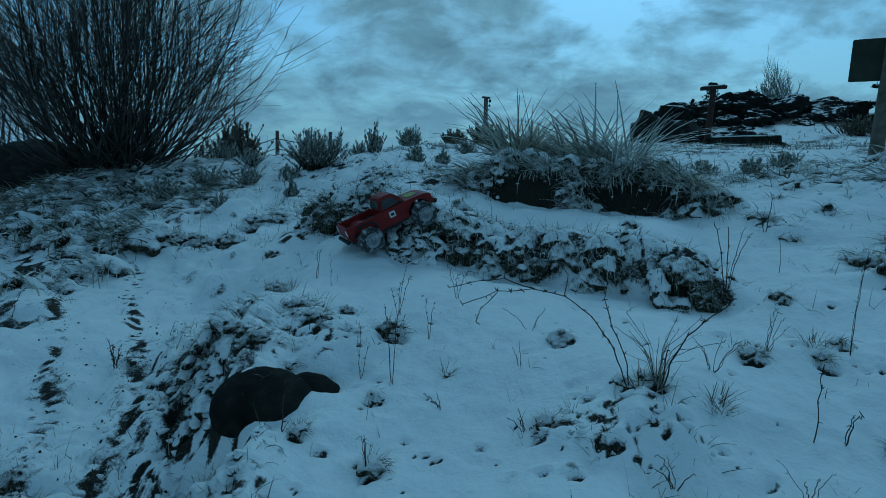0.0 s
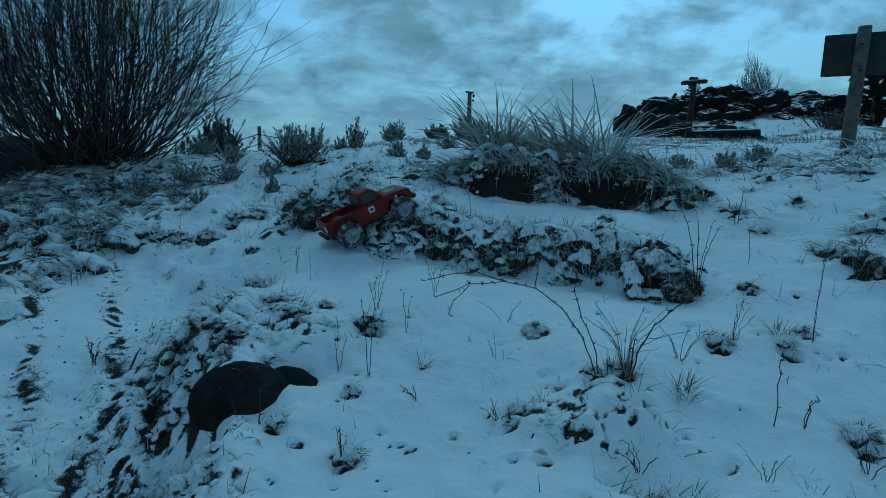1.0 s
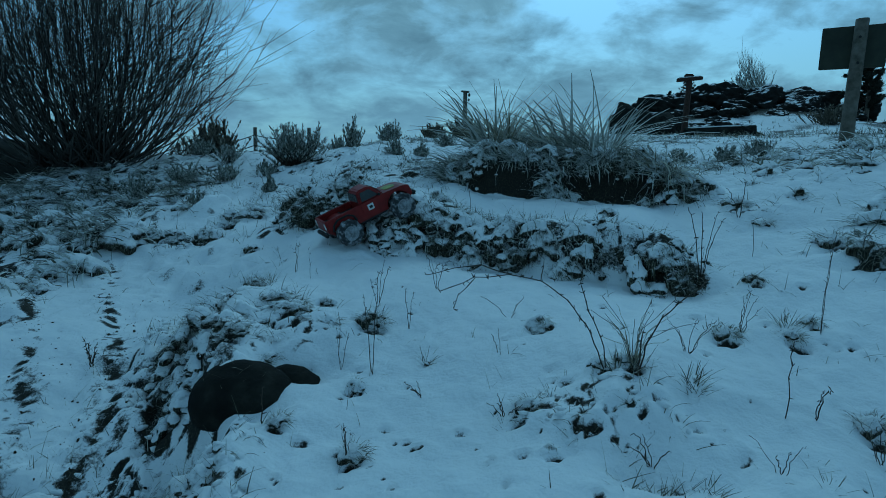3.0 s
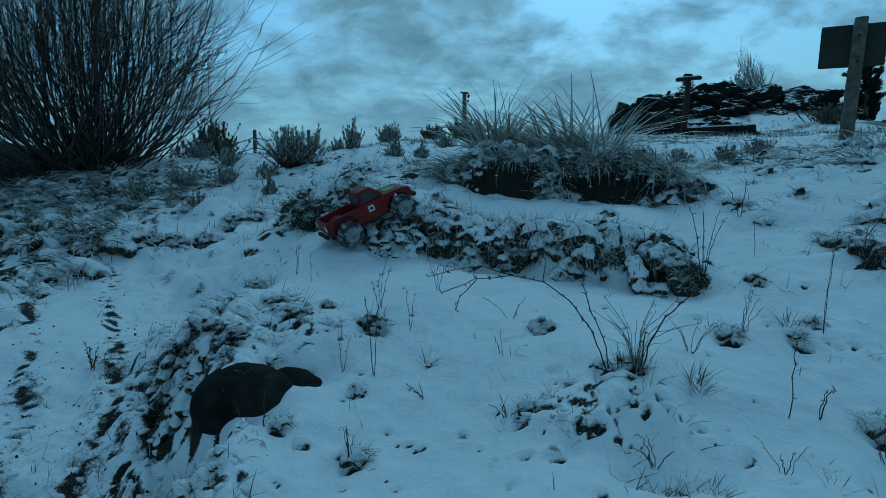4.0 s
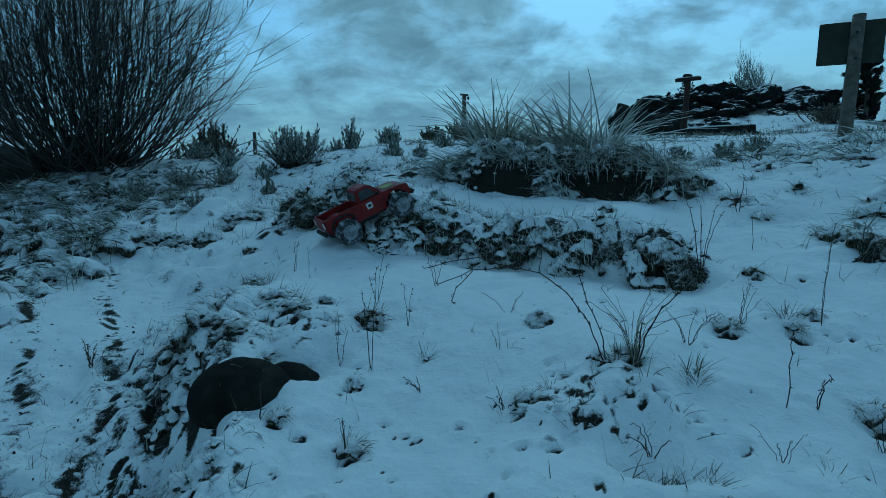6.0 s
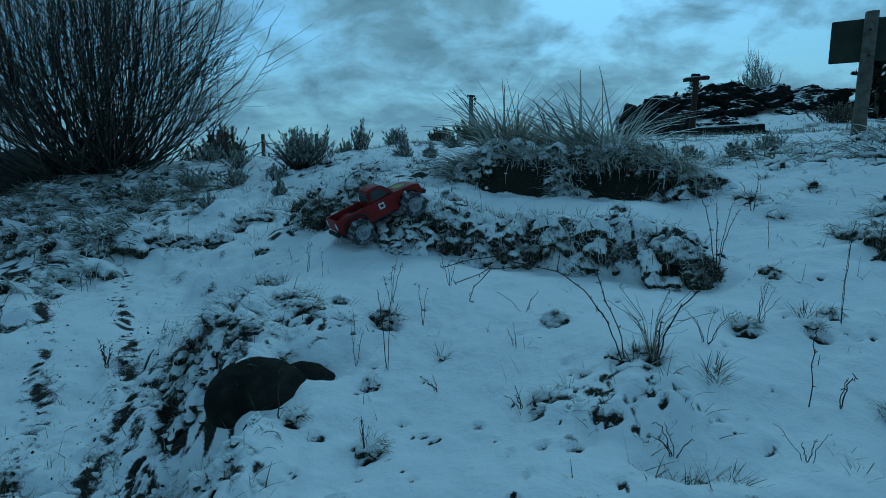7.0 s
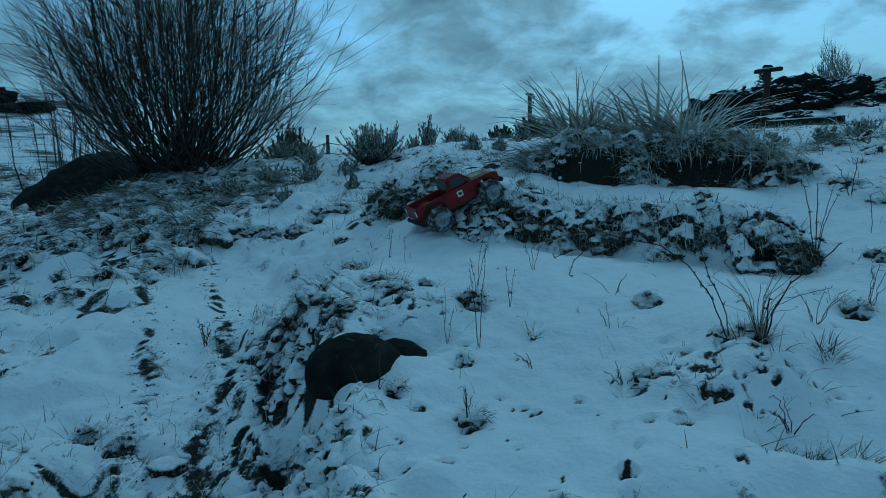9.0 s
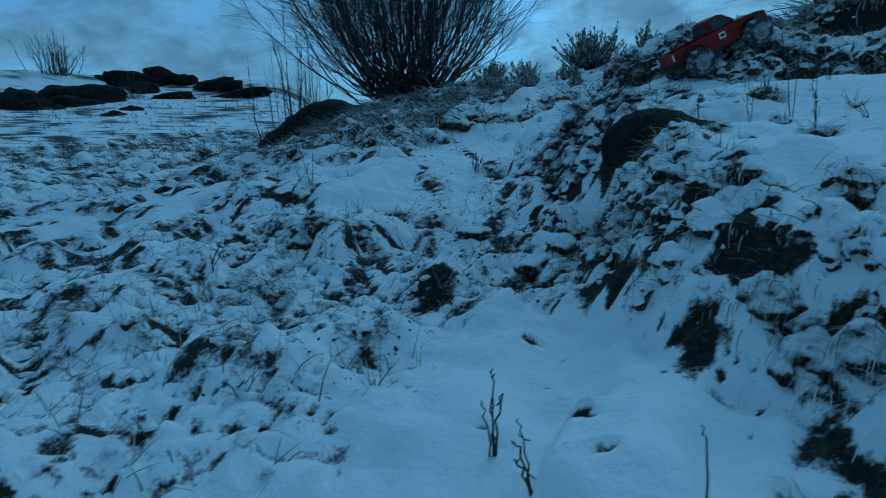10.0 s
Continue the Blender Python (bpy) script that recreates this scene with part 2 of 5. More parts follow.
def relief(x, y):
    """The land without its small lumps."""
    bank = sum(np.interp(y + o, BANK_Y, BANK_Z) for o in (-0.08, 0, 0.08)) / 3
    ruts = sum(np.interp(y + o, RUTS_Y, RUTS_Z) for o in (-0.08, 0, 0.08)) / 3
    side = step(x - edge_of_gully(y) + 0.11 * grain(x, y, 0.45, 8) + 0.05 * grain(x, y, 0.16, 9), -0.16 + 0.06 * step(y, 1.3, 1.6) - 0.06 * step(y, 2.0, 2.4) - 0.4 * step(y, 2.7, 3.4), 0.18 - 0.06 * step(y, 1.3, 1.6) + 0.23 * step(y, 2.0, 3.0) + 0.3 * step(y, 2.7, 3.4))
    z = ruts + (bank - ruts) * side
    z = z + 0.13 * np.maximum(x - 1.0, 0) * step(y, 1.6, 2.6) * (1 - step(y, 3.6, 5.5)) + 0.05 * np.clip(x - 2.2, 0, 2) * step(y, 3.6, 5)
    d, w = lower_bank(x, y)
    z = z + w * (0.16 * step(d, -0.02, 0.2) * np.exp(-np.maximum(d - 0.1, 0) / 0.5) - 0.05 * np.exp(-((d + 0.06) / 0.16) ** 2))
    d, w = upper_bank(x, y)
    z = z + w * (0.19 * step(d, -0.01, 0.06) * np.exp(-np.maximum(d - 0.1, 0) / 0.9) - 0.05 * np.exp(-((d + 0.06) / 0.2) ** 2))
    # the hill falls away to the side, down to a wide field that climbs to a far ridge
    z = z - 0.2 * np.maximum(-x - 2.5, 0)
    along = -0.75 * (x + 4) + 0.65 * (y - 2)
    field = -0.05 + 0.1 * along + 0.0018 * np.clip(along, 0, 45) ** 2 - 0.004 * np.maximum(along - 42, 0) ** 2
    toward = step(-x / np.maximum(y, 2), 0.45, 0.85)
    field = np.where(x < 4, field * toward - 1.5 * (1 - toward), -50)
    k = 0.25
    z = np.maximum(z, field) + k * np.log1p(np.exp(-np.abs(z - field) / k)) * step(-x, 1.5, 4.0)
    z = z + 0.2 * hump(x, y, -3.6, 5.8, 0.9, 0.8) - 0.07 * hump(x, y, -0.58, 1.67, 0.13, 0.12) - 0.07 * hump(x, y, -0.4, 1.68, 0.12, 0.09) - 0.09 * hump(x, y, -0.33, 1.93, 0.13, 0.1) + 0.035 * hump(x, y, -0.3, 1.64, 0.13, 0.1)
    # far outcrop
    z = z + 0.9 * step(y, 22, 40) * step(x, 4, 14) + 3.8 * hump(x, y, 20.6, 47, 6.5, 8) + 1.3 * hump(x, y, 14.5, 46, 4, 6) + 2.0 * hump(x, y, 28, 48, 6, 7)
    for cx, cy, reach, rise in SWELLS:
        z = z + rise * hump(x, y, cx, cy, reach, reach)
    far = np.maximum(np.hypot(x, y) - 75, 0)
    return np.maximum(z - 0.02 * far, -6)


# lumpy turf: x, y and reach each way
PATCHES = ((0.58, 1.52, 0.2, 0.13), (-0.38, 2.2, 0.26, 0.18), (-0.68, 2.45, 0.16, 0.16), (-0.6, 2.05, 0.14, 0.16), (0.05, 0.98, 0.22, 0.1), (2.1, 2.6, 0.25, 0.22), (1.84, 3.3, 0.16, 0.12), (2.6, 4.2, 0.6, 0.5),
           (-1.7, 3.9, 0.35, 0.12), (-0.8, 3.75, 0.3, 0.14), (-1.0, 4.4, 0.5, 0.2), (0.0, 4.5, 0.5, 0.25), (-0.4, 5.0, 0.6, 0.3), (-2.6, 4.0, 0.5, 0.4), (-2.3, 3.3, 0.25, 0.2))
# hollows where the snow has fallen in and dark turf shows: x, y, half width
OPEN_HOLLOWS = ((0.52, 2.06, 0.045), (0.54, 1.69, 0.026), (0.65, 1.66, 0.03), (0.73, 1.66, 0.034), (0.43, 1.57, 0.034), (0.565, 1.43, 0.026), (0.53, 1.45, 0.018), (0.68, 1.5, 0.018), (0.64, 1.39, 0.014), (0.49, 1.63, 0.016), (1.16, 1.95, 0.04),
                (1.39, 1.96, 0.04), (1.37, 1.5, 0.045), (-0.13, 1.78, 0.036), (-0.3, 1.54, 0.03), (-0.08, 1.41, 0.034), (-0.12, 2.18, 0.05), (1.07, 3.24, 0.045), (1.84, 3.32, 0.06), (2.01, 2.68, 0.07), (2.03, 2.46, 0.07), (1.47, 2.4, 0.03), (0.11, 1.95, 0.018), (1.52, 2.06, 0.035))
LEFT_HOLLOWS = ((-1.43, 4.15, 0.09), (-1.54, 3.94, 0.08), (-1.76, 3.92, 0.07), (-1.96, 3.89, 0.1), (-2.18, 4.4, 0.09), (-0.75, 2.64, 0.055), (-0.85, 3.8, 0.09), (-0.65, 3.62, 0.09), (-1.03, 2.42, 0.03), (-0.56, 2.33, 0.05), (-0.34, 2.36, 0.04), (-0.45, 2.2, 0.04),
                (-0.78, 2.25, 0.06), (-0.74, 2.05, 0.06), (-0.62, 1.97, 0.05), (-1.74, 1.56, 0.055), (-1.48, 1.72, 0.05), (-1.33, 1.7, 0.045), (-1.56, 1.27, 0.05), (-1.42, 1.36, 0.045), (-2.45, 4.05, 0.1), (-2.85, 4.1, 0.12), (-2.3, 3.77, 0.1), (-1.05, 3.47, 0.04))
NEAR_HOLLOWS = ((-0.3, 0.84, 0.06), (-0.5, 0.97, 0.05), (-0.35, 0.77, 0.045), (-0.18, 0.7, 0.05), (-0.06, 0.62, 0.05), (-0.45, 1.27, 0.045), (-0.26, 1.0, 0.026), (-0.09, 0.94, 0.045), (0.08, 0.95, 0.036), (0.14, 1.06, 0.03), (0.2, 0.99, 0.03), (0.24, 0.9, 0.024), (0.05, 0.55, 0.05), (-0.4, 0.9, 0.03),
                (-0.68, 0.84, 0.024), (-0.5, 0.48, 0.03), (-0.6, 0.8, 0.012), (0.0, 1.02, 0.03), (0.3, 1.03, 0.028), (0.36, 1.03, 0.03), (0.25, 0.84, 0.04), (0.34, 0.91, 0.045), (-0.27, 1.04, 0.04), (0.17, 0.88, 0.024), (0.45, 1.37, 0.026), (0.38, 1.53, 0.024))


def specks():
    """Small random holes round the tussocks on the open slope."""
    r = random.Random(5)
    out = []
    for cx, cy, wide, deep, n in ((0.58, 1.5, 0.17, 0.1, 34), (-0.06, 1.44, 0.08, 0.05, 7), (-0.12, 1.82, 0.07, 0.06, 9), (1.45, 2.02, 0.12, 0.06, 10), (0.12, 1.0, 0.17, 0.09, 22), (0.4, 1.1, 0.15, 0.1, 12), (0.95, 1.33, 0.25, 0.05, 10), (-0.45, 2.2, 0.2, 0.15, 26), (0.55, 2.1, 0.12, 0.05, 6), (-1.0, 2.0, 0.12, 0.2, 20), (-1.3, 1.3, 0.25, 0.2, 40), (-1.7, 3.0, 0.3, 0.3, 20), (0.3, 1.9, 0.4, 0.3, 16), (-0.2, 1.3, 0.15, 0.15, 12), (-0.42, 0.6, 0.2, 0.15, 18), (0.3, 1.4, 0.3, 0.15, 20), (0.7, 2.3, 0.5, 0.3, 20)):
        out += [(r.gauss(cx, wide), r.gauss(cy, deep), 0.008 + 0.015 * r.random() ** 2) for _ in range(n)]
    return tuple(out)


SPECKS = specks()


def hollows(x, y):
    """How deep in a hollow, 0 to 1, and how far that lowers the snow; the uphill lip stands a little proud."""
    deep, drop = np.zeros(np.shape(x)), np.zeros(np.shape(x))
    wx, wy = x + 0.016 * grain(x, y, 0.05, 61) + 0.007 * grain(x, y, 0.022, 62), y + 0.014 * grain(x, y, 0.045, 63) + 0.006 * grain(x, y, 0.02, 64)
    every = np.array(OPEN_HOLLOWS + LEFT_HOLLOWS + NEAR_HOLLOWS + SPECKS)
    if np.size(x) == 1:
        every = every[np.maximum(np.abs(every[:, 0] - x), np.abs(every[:, 1] - y)) < 4 * every[:, 2]]
    for cx, cy, r in every:
        if np.ndim(x) == 2:
            cols, rows = np.searchsorted(x[0], (cx - 4 * r, cx + 4 * r)), np.searchsorted(y[:, 0], (cy - 4 * r, cy + 4 * r))
            near = (slice(*rows), slice(*cols))
        else:
            near = (np.abs(x - cx) < 4 * r) & (np.abs(y - cy) < 4 * r)
        u, v = (wx[near] - cx) / r, (wy[near] - cy) / r
        k = 1 - step(np.hypot(u, v / 0.62), 0.45, 1.2)
        deep[near] = np.maximum(deep[near], k if r > 0.024 else 0.7 * k)
        drop[near] += r * (0.4 * np.exp(-(u / 1.2) ** 2 - ((v - 1.3) / 0.8) ** 2) - 0.75 * k)
    return deep, drop


def untrodden(x, y):
    """Two clean bands of snow, between the wheel ruts and beside them, 0 to 1."""
    left, right = rut_line(y)
    return np.clip(np.exp(-((x - (left + right) / 2 + 0.03 * grain(x, y, 0.2, 78)) / 0.075) ** 4) * step(y, 1.5, 1.9) * (1 - step(y, 3.2, 3.8)) + np.exp(-((x - right - 0.19) / 0.08) ** 4) * step(y, 2.2, 2.6) * (1 - step(y, 3.4, 4.0)), 0, 1)


def churn(x, y):
    """Snow trodden into small clods on the gully floor: 0 in the gaps between clods, up to 1, and where."""
    e = x - edge_of_gully(y)
    where = step(-e, 0.02, 0.14) * (1 - step(-e, 0.5, 0.9) * step(y, 1.3, 1.8)) * (1 - step(y, 2.2, 2.7)) * step(y, -0.2, 0.3) * (1 - step(-x, 1.7, 2.6)) * (1 - shelf(x, y)) * (1 - 0.9 * untrodden(x, y))
    a, d = x * 0.6 + y * 0.8, y * 0.6 - x * 0.8
    a, d = a + 0.045 * grain(x, y, 0.09, 71) + 0.018 * grain(x, y, 0.035, 76), d + 0.045 * grain(x, y, 0.09, 72) + 0.018 * grain(x, y, 0.035, 77)
    return np.minimum(np.abs(grain(a, d * 0.75, 0.075, 73)) * 1.6, np.abs(grain(a + 5, d * 0.8, 0.042, 74)) * 2.4 + 0.1), where


def shelf(x, y):
    """A smooth drift of snow on the near side of the gully, 0 to 1."""
    line = x + 0.67 + 0.95 * (1.13 - y) + 0.05 * grain(x, y, 0.14, 66)
    return step(line, -0.03, 0.06) * (1 - step(x - edge_of_gully(y), -0.22, -0.1)) * (1 - step(y, 1.05, 1.25)) * (1 - step(-x, 0.66, 0.95))


def roughness(x, y):
    """0 on smooth snow, 1 on tussocky ground."""
    r = 0.02 + 0.3 * step(grain(x, y, 0.8, 11) + 0.6 * grain(x, y, 0.3, 12), 0.45, 1.1)
    wx, wy = x + 0.06 * grain(x, y, 0.15, 14), y + 0.05 * grain(x, y, 0.13, 15)
    for cx, cy, rx, ry in PATCHES:
        r = np.maximum(r, 0.9 * hump(wx, wy, cx, cy, rx, ry))
    d, w = lower_bank(x, y)
    r = np.maximum(r, w * step(d, -0.03, 0.03) * (1 - step(d, 0.3, 0.42)))
    d, w = upper_bank(x, y)
    r = np.maximum(r, w * step(d, -0.05, 0.03) * (1 - step(d, 0.6, 1.2)))
    e = x - edge_of_gully(y)
    r = np.maximum(r, (1 - step(np.abs(e + 0.06), 0.18, 0.34)) * (1 - step(y, 2.5, 3.0)) * step(y, 0.2, 0.5))
    r = np.maximum(r, step(-x, 1.7, 2.2) * (0.45 + 0.4 * grain(x, y, 0.5, 16)))
    r = np.maximum(r, (0.55 + 0.3 * grain(x, y, 0.3, 18)) * step(-e, 0.0, 0.2) * (1 - step(-e, 0.6, 1.1) * step(y, 1.5, 1.9)) * (1 - step(y, 1.9, 2.4)))
    r = np.maximum(r, (0.35 + 0.3 * grain(x, y, 0.4, 17)) * step(y, 4.1, 4.6))
    smooth = hump(x, y, 0.0, 2.6, 0.5, 0.5) + hump(x, y, 0.55, 3.65, 0.6, 0.22) + hump(x, y, 1.3, 3.3, 0.4, 0.3) + hump(x, y, -1.65, 2.9, 0.3, 0.6) + shelf(x, y) + hump(x, y, 0.35, 0.75, 0.25, 0.18) + hump(x, y, -0.42, 1.66, 0.14, 0.1)
    return np.clip(r * (1 - 0.9 * np.clip(smooth, 0, 1)), 0, 1)


def crease(x, y):
    """0 in the creases between snow pillows, up to 1 on them, at two sizes."""
    wx, wy = x + 0.05 * grain(x, y, 0.11, 41), y + 0.05 * grain(x, y, 0.11, 42)
    return np.abs(grain(wx, wy, 0.16, 21)), np.abs(grain(wx + 3, wy, 0.075, 22))


def hummocks(x, y):
    """Old tussocks under the snow beside the ruts, and where they lie."""
    e = x - edge_of_gully(y)
    where = step(-e, 0.05, 0.35) * (1 - step(y, 4.2, 5.5)) * step(y, -1.2, 0.0) + step(e, 0.05, 0.3) * (1 - step(y, 1.1, 1.5)) * step(y, 0.3, 0.6)
    clear = np.exp(-((x + 1.7 + 0.55 * (y - 2.8)) / 0.34) ** 2) * step(y, 1.2, 1.8)
    wx = x + 0.05 * grain(x, y, 0.12, 52)
    return where * (1 - 0.8 * clear), grain(wx, y, 0.21, 51), grain(wx, y + 0.075, 0.21, 51)


def height(x, y):
    x, y = np.asarray(x, float) + np.zeros(np.shape(y)), np.asarray(y, float) + np.zeros(np.shape(x))
    r = roughness(x, y)
    near = 1 / (1 + np.hypot(x, y - 2) / 6)
    lump = 0.065 * np.sqrt(crease(x, y)[0]) * r + 0.04 * np.sqrt(crease(x, y)[1]) * r
    soft = 0.02 * grain(x, y, 0.42, 23) + 0.013 * grain(x, y, 0.17, 24) + 0.008 * grain(x, y, 0.07, 28) + 0.004 * grain(x, y, 0.032, 29)
    far = (0.06 * grain(x, y, 2.3, 25) + 0.03 * grain(x, y, 0.9, 26)) * step(np.hypot(x, y - 2), 3, 8) + 0.5 * grain(x, y, 9, 27) * step(np.hypot(x, y), 30, 45)
    where, here, up = hummocks(x, y)
    far = far + 0.07 * where * step(up, -0.15, 0.5) * (0.5 + 0.5 * step(here, -0.6, 0.3))
    return relief(x, y) + lump * (0.4 + 0.6 * near) + soft + far + hollows(x, y)[1] + shelf(x, y) * (0.045 + 0.025 * grain(x, y, 0.15, 67) + 0.012 * grain(x, y, 0.07, 68)) + (0.026 * np.sqrt(np.clip(churn(x, y)[0], 0, 1)) + 0.008 * grain(x, y, 0.03, 75)) * churn(x, y)[1]


def spot(x, y, sink=0.0):
    return Vector((x, y, float(height(x, y)) - sink))


def mesh_object(name, verts, faces, mat, smooth=True):
    me = bpy.data.meshes.new(name)
    me.from_pydata(verts, [], faces)
    me.materials.append(mat)
    if smooth:
        me.polygons.foreach_set("use_smooth", [True] * len(me.polygons))
    me.update()
    return new(name, me)


def spread(centre, fine, half, reach, growth):
    """Grid lines: even near the centre, ever wider out to the horizon."""
    out, s, v = [], fine, half
    while v < reach:
        s *= growth
        v += s
        out.append(v)
    core = np.arange(-half, half + fine / 2, fine)
    return centre + np.concatenate([-np.array(out[::-1]), core, np.array(out)])


def rut_line(y):
    """Where the two wheel ruts run."""
    return np.array([np.interp(y, (1.2, 2.0, 2.53, 2.87, 4.0), (-1.1, -1.42, -1.74, -1.98, -2.6)), np.interp(y, (1.4, 2.0, 2.24, 2.64, 3.2, 3.93), (-0.98, -1.09, -1.19, -1.41, -1.81, -2.16))])


def build_ground():
    xs, ys = spread(-0.1, 0.0125, 2.05, 900, 1.03), spread(2.3, 0.0125, 2.15, 900, 1.03)
    gx, gy = np.meshgrid(xs, ys)
    z = height(gx, gy)
    n, m = len(xs), len(ys)
    verts = np.stack([gx, gy, z], -1).reshape(-1, 3)
    i = (np.arange(m - 1)[:, None] * n + np.arange(n - 1)[None, :]).reshape(-1)
    quads = np.stack([i, i + 1, i + n + 1, i + n], -1)
    me = bpy.data.meshes.new("ground")
    me.vertices.add(len(verts))
    me.vertices.foreach_set("co", verts.reshape(-1))
    me.loops.add(quads.size)
    me.loops.foreach_set("vertex_index", quads.reshape(-1))
    me.polygons.add(len(quads))
    me.polygons.foreach_set("loop_start", np.arange(len(quads)) * 4)
    me.polygons.foreach_set("use_smooth", np.ones(len(quads), bool))
    me.materials.append(SNOW_GROUND)
    me.update(calc_edges=True)
    # where the snow has gone: the gully's wall, wheel ruts, the trodden floor, creases and hollows; crease dark is in
    # part shade
    dzy = np.maximum(np.gradient(z, ys, axis=0), 0.8 * np.gradient(z, xs, axis=1))
    e, r = gx - edge_of_gully(gy), roughness(gx, gy)
    patchy = grain(gx, gy, 0.09, 30) + 0.6 * grain(gx, gy, 0.04, 31)
    wall = (1 - step(np.abs(e + 0.06), 0.09, 0.2)) * (1 - step(gy, 2.5, 2.9)) * step(gy, 0.35, 0.6)
    bare = wall * step(patchy, -0.1, 0.4)
    # tread marks: short bars across each rut
    ruts = rut_line(gy)
    tread = step(grain(gx * 0.45, gy, 0.024, 32) + 0.7 * grain(gx, gy, 0.2, 44) + 0.5 * grain(gx, gy, 0.035, 65), -0.5, 0.5)
    rut = sum(np.exp(-((gx - c + 0.04 * grain(gx, gy, 0.16, 31)) / 0.07) ** 2) for c in ruts) * step(gy, 1.1, 1.6) * (1 - step(gy, 3.4, 4.0))
    bare = np.maximum(bare, np.clip(rut, 0, 1) * tread * 0.75)
    # trodden floor: dark gaps between clods, torn streaks
    gap, floor = churn(gx, gy)
    across, down = gx * 0.6 + gy * 0.8, gy * 0.6 - gx * 0.8
    torn = step(grain(across, down * 0.5, 0.12, 33) + 0.5 * grain(across, down * 0.6, 0.05, 45), -0.3, 0.7)
    bare = np.maximum(bare, floor * (1 - step(gap, 0.05, 0.6)) * (0.42 + 0.36 * torn))
    bare = np.maximum(bare, floor * (0.12 + 0.2 * torn))  # dirty snow, darkened further in place of the near ground's shade
    where, here, up = hummocks(gx, gy)
    bare = np.maximum(bare, where * step(up - here, 0.12, 0.5) * step(up, -0.2, 0.15) * (0.4 + 0.4 * patchy))
    # creases: bare turf, plus the shade between pillows put into the colour
    big, small = crease(gx, gy)
    below = step(dzy, 0.1, 0.5)
    bare = np.maximum(bare, step(r, 0.15, 0.6) * (1 - step(big, 0.03, 0.16)) * (0.3 + 0.6 * below))
    bare = np.maximum(bare, step(r, 0.15, 0.6) * (1 - step(small, 0.02, 0.14)) * (0.15 + 0.55 * below))
    bare = np.maximum(bare, step(r, 0.35, 0.8) * step(grain(gx, gy, 0.1, 34) + 0.5 * grain(gx, gy, 0.045, 35), 0.3, 0.8) * 0.6)
    bare = np.maximum(bare, hollows(gx, gy)[0] * (1.0 + 0.35 * patchy))
    bare = bare * (1 - 0.85 * untrodden(gx, gy))
    # undercut of the upper bank: bare soil, its hollow's shade painted in as well
    d, w = upper_bank(gx, gy)
    bare = np.maximum(bare, 1.3 * step(w, 0.2, 0.6) * step(d, -0.04, -0.01) * (1 - step(d, 0.1, 0.16)))
    d, w = lower_bank(gx, gy)
    bare = np.maximum(bare, 1.1 * step(w, 0.2, 0.6) * step(d, -0.025, 0.0) * (1 - step(d, 0.1, 0.15)) * (0.55 + 0.6 * grain(gx, gy, 0.14, 47)))
    crag = np.clip(hump(gx, gy, 20, 45, 8, 7) + hump(gx, gy, 28, 46, 6, 6), 0, 1)
    bare = np.maximum(bare, step(crag, 0.2, 0.5) * (0.55 + 0.55 * grain(gx, gy, 1.5, 43)))
    # the rough field, and turf that shows through all over the far slopes
    field = step(-gx, 1.5, 2.1) * (1 - np.clip(rut, 0, 1)) * (1 - untrodden(gx, gy))
    bare = np.maximum(bare, field * step(grain(gx, gy, 0.13, 48) + 0.7 * grain(gx, gy, 0.055, 49), 0.1, 0.9) * 0.7)
    reach, bearing = np.log(np.hypot(gx, gy + 0.3) + 0.1), np.arctan2(gx, gy + 0.3)
    mottle = grain(bearing * 24, reach * 9, 0.8, 36) + 0.8 * grain(bearing * 24, reach * 9, 0.3, 37)
    bare = np.maximum(bare, step(np.hypot(gx, gy), 4.5, 8) * step(mottle, -0.15, 0.8) * (0.62 + 0.1 * step(-gx, 3, 8)))
    bare = np.maximum(bare, 0.22 * np.clip(rut, 0, 1) + 0.14 * step(r, 0.1, 0.6) + 0.1 * shelf(gx, gy)) + 0.03
    at = me.attributes.new("bare", "FLOAT", "POINT")
    at.data.foreach_set("value", bare.reshape(-1))
    tagged(new("ground", me), "snow-covered hillside of tussocky turf with bare wheel ruts", "ground", kind="structure")


build_ground()


def tube(points, radii, sides=5):
    """Verts and faces of a tapering round stem through the points."""
    verts, faces = [], []
    for i, p in enumerate(points):
        a, b = points[max(i - 1, 0)], points[min(i + 1, len(points) - 1)]
        d = (b - a).normalized() if (b - a).length else Vector((0, 0, 1))
        u = d.cross(Vector((0.3, 0.9, 0.1))).normalized()
        w = d.cross(u)
        for k in range(sides):
            t = 2 * math.pi * k / sides
            verts.append(p + (u * math.cos(t) + w * math.sin(t)) * radii[i])
    for i in range(len(points) - 1):
        for k in range(sides):
            q = (k + 1) % sides
            faces.append((i * sides + k, i * sides + q, (i + 1) * sides + q, (i + 1) * sides + k))
    faces.append(tuple(range(sides))[::-1])
    faces.append(tuple((len(points) - 1) * sides + k for k in range(sides)))
    return verts, faces


class Pile:
    """Gathers pieces into one mesh."""
    def __init__(self):
        self.verts, self.faces = [], []

    def add(self, verts, faces):
        n = len(self.verts)
        self.verts += [tuple(v) for v in verts]
        self.faces += [tuple(i + n for i in f) for f in faces]

    def part(self, name, mat, parent=None, label="", smooth=True):
        ob = mesh_object(name, self.verts, self.faces, mat, smooth)
        if parent is not None:
            ob.parent = parent
            if label:
                tagged(ob, label)
        return ob


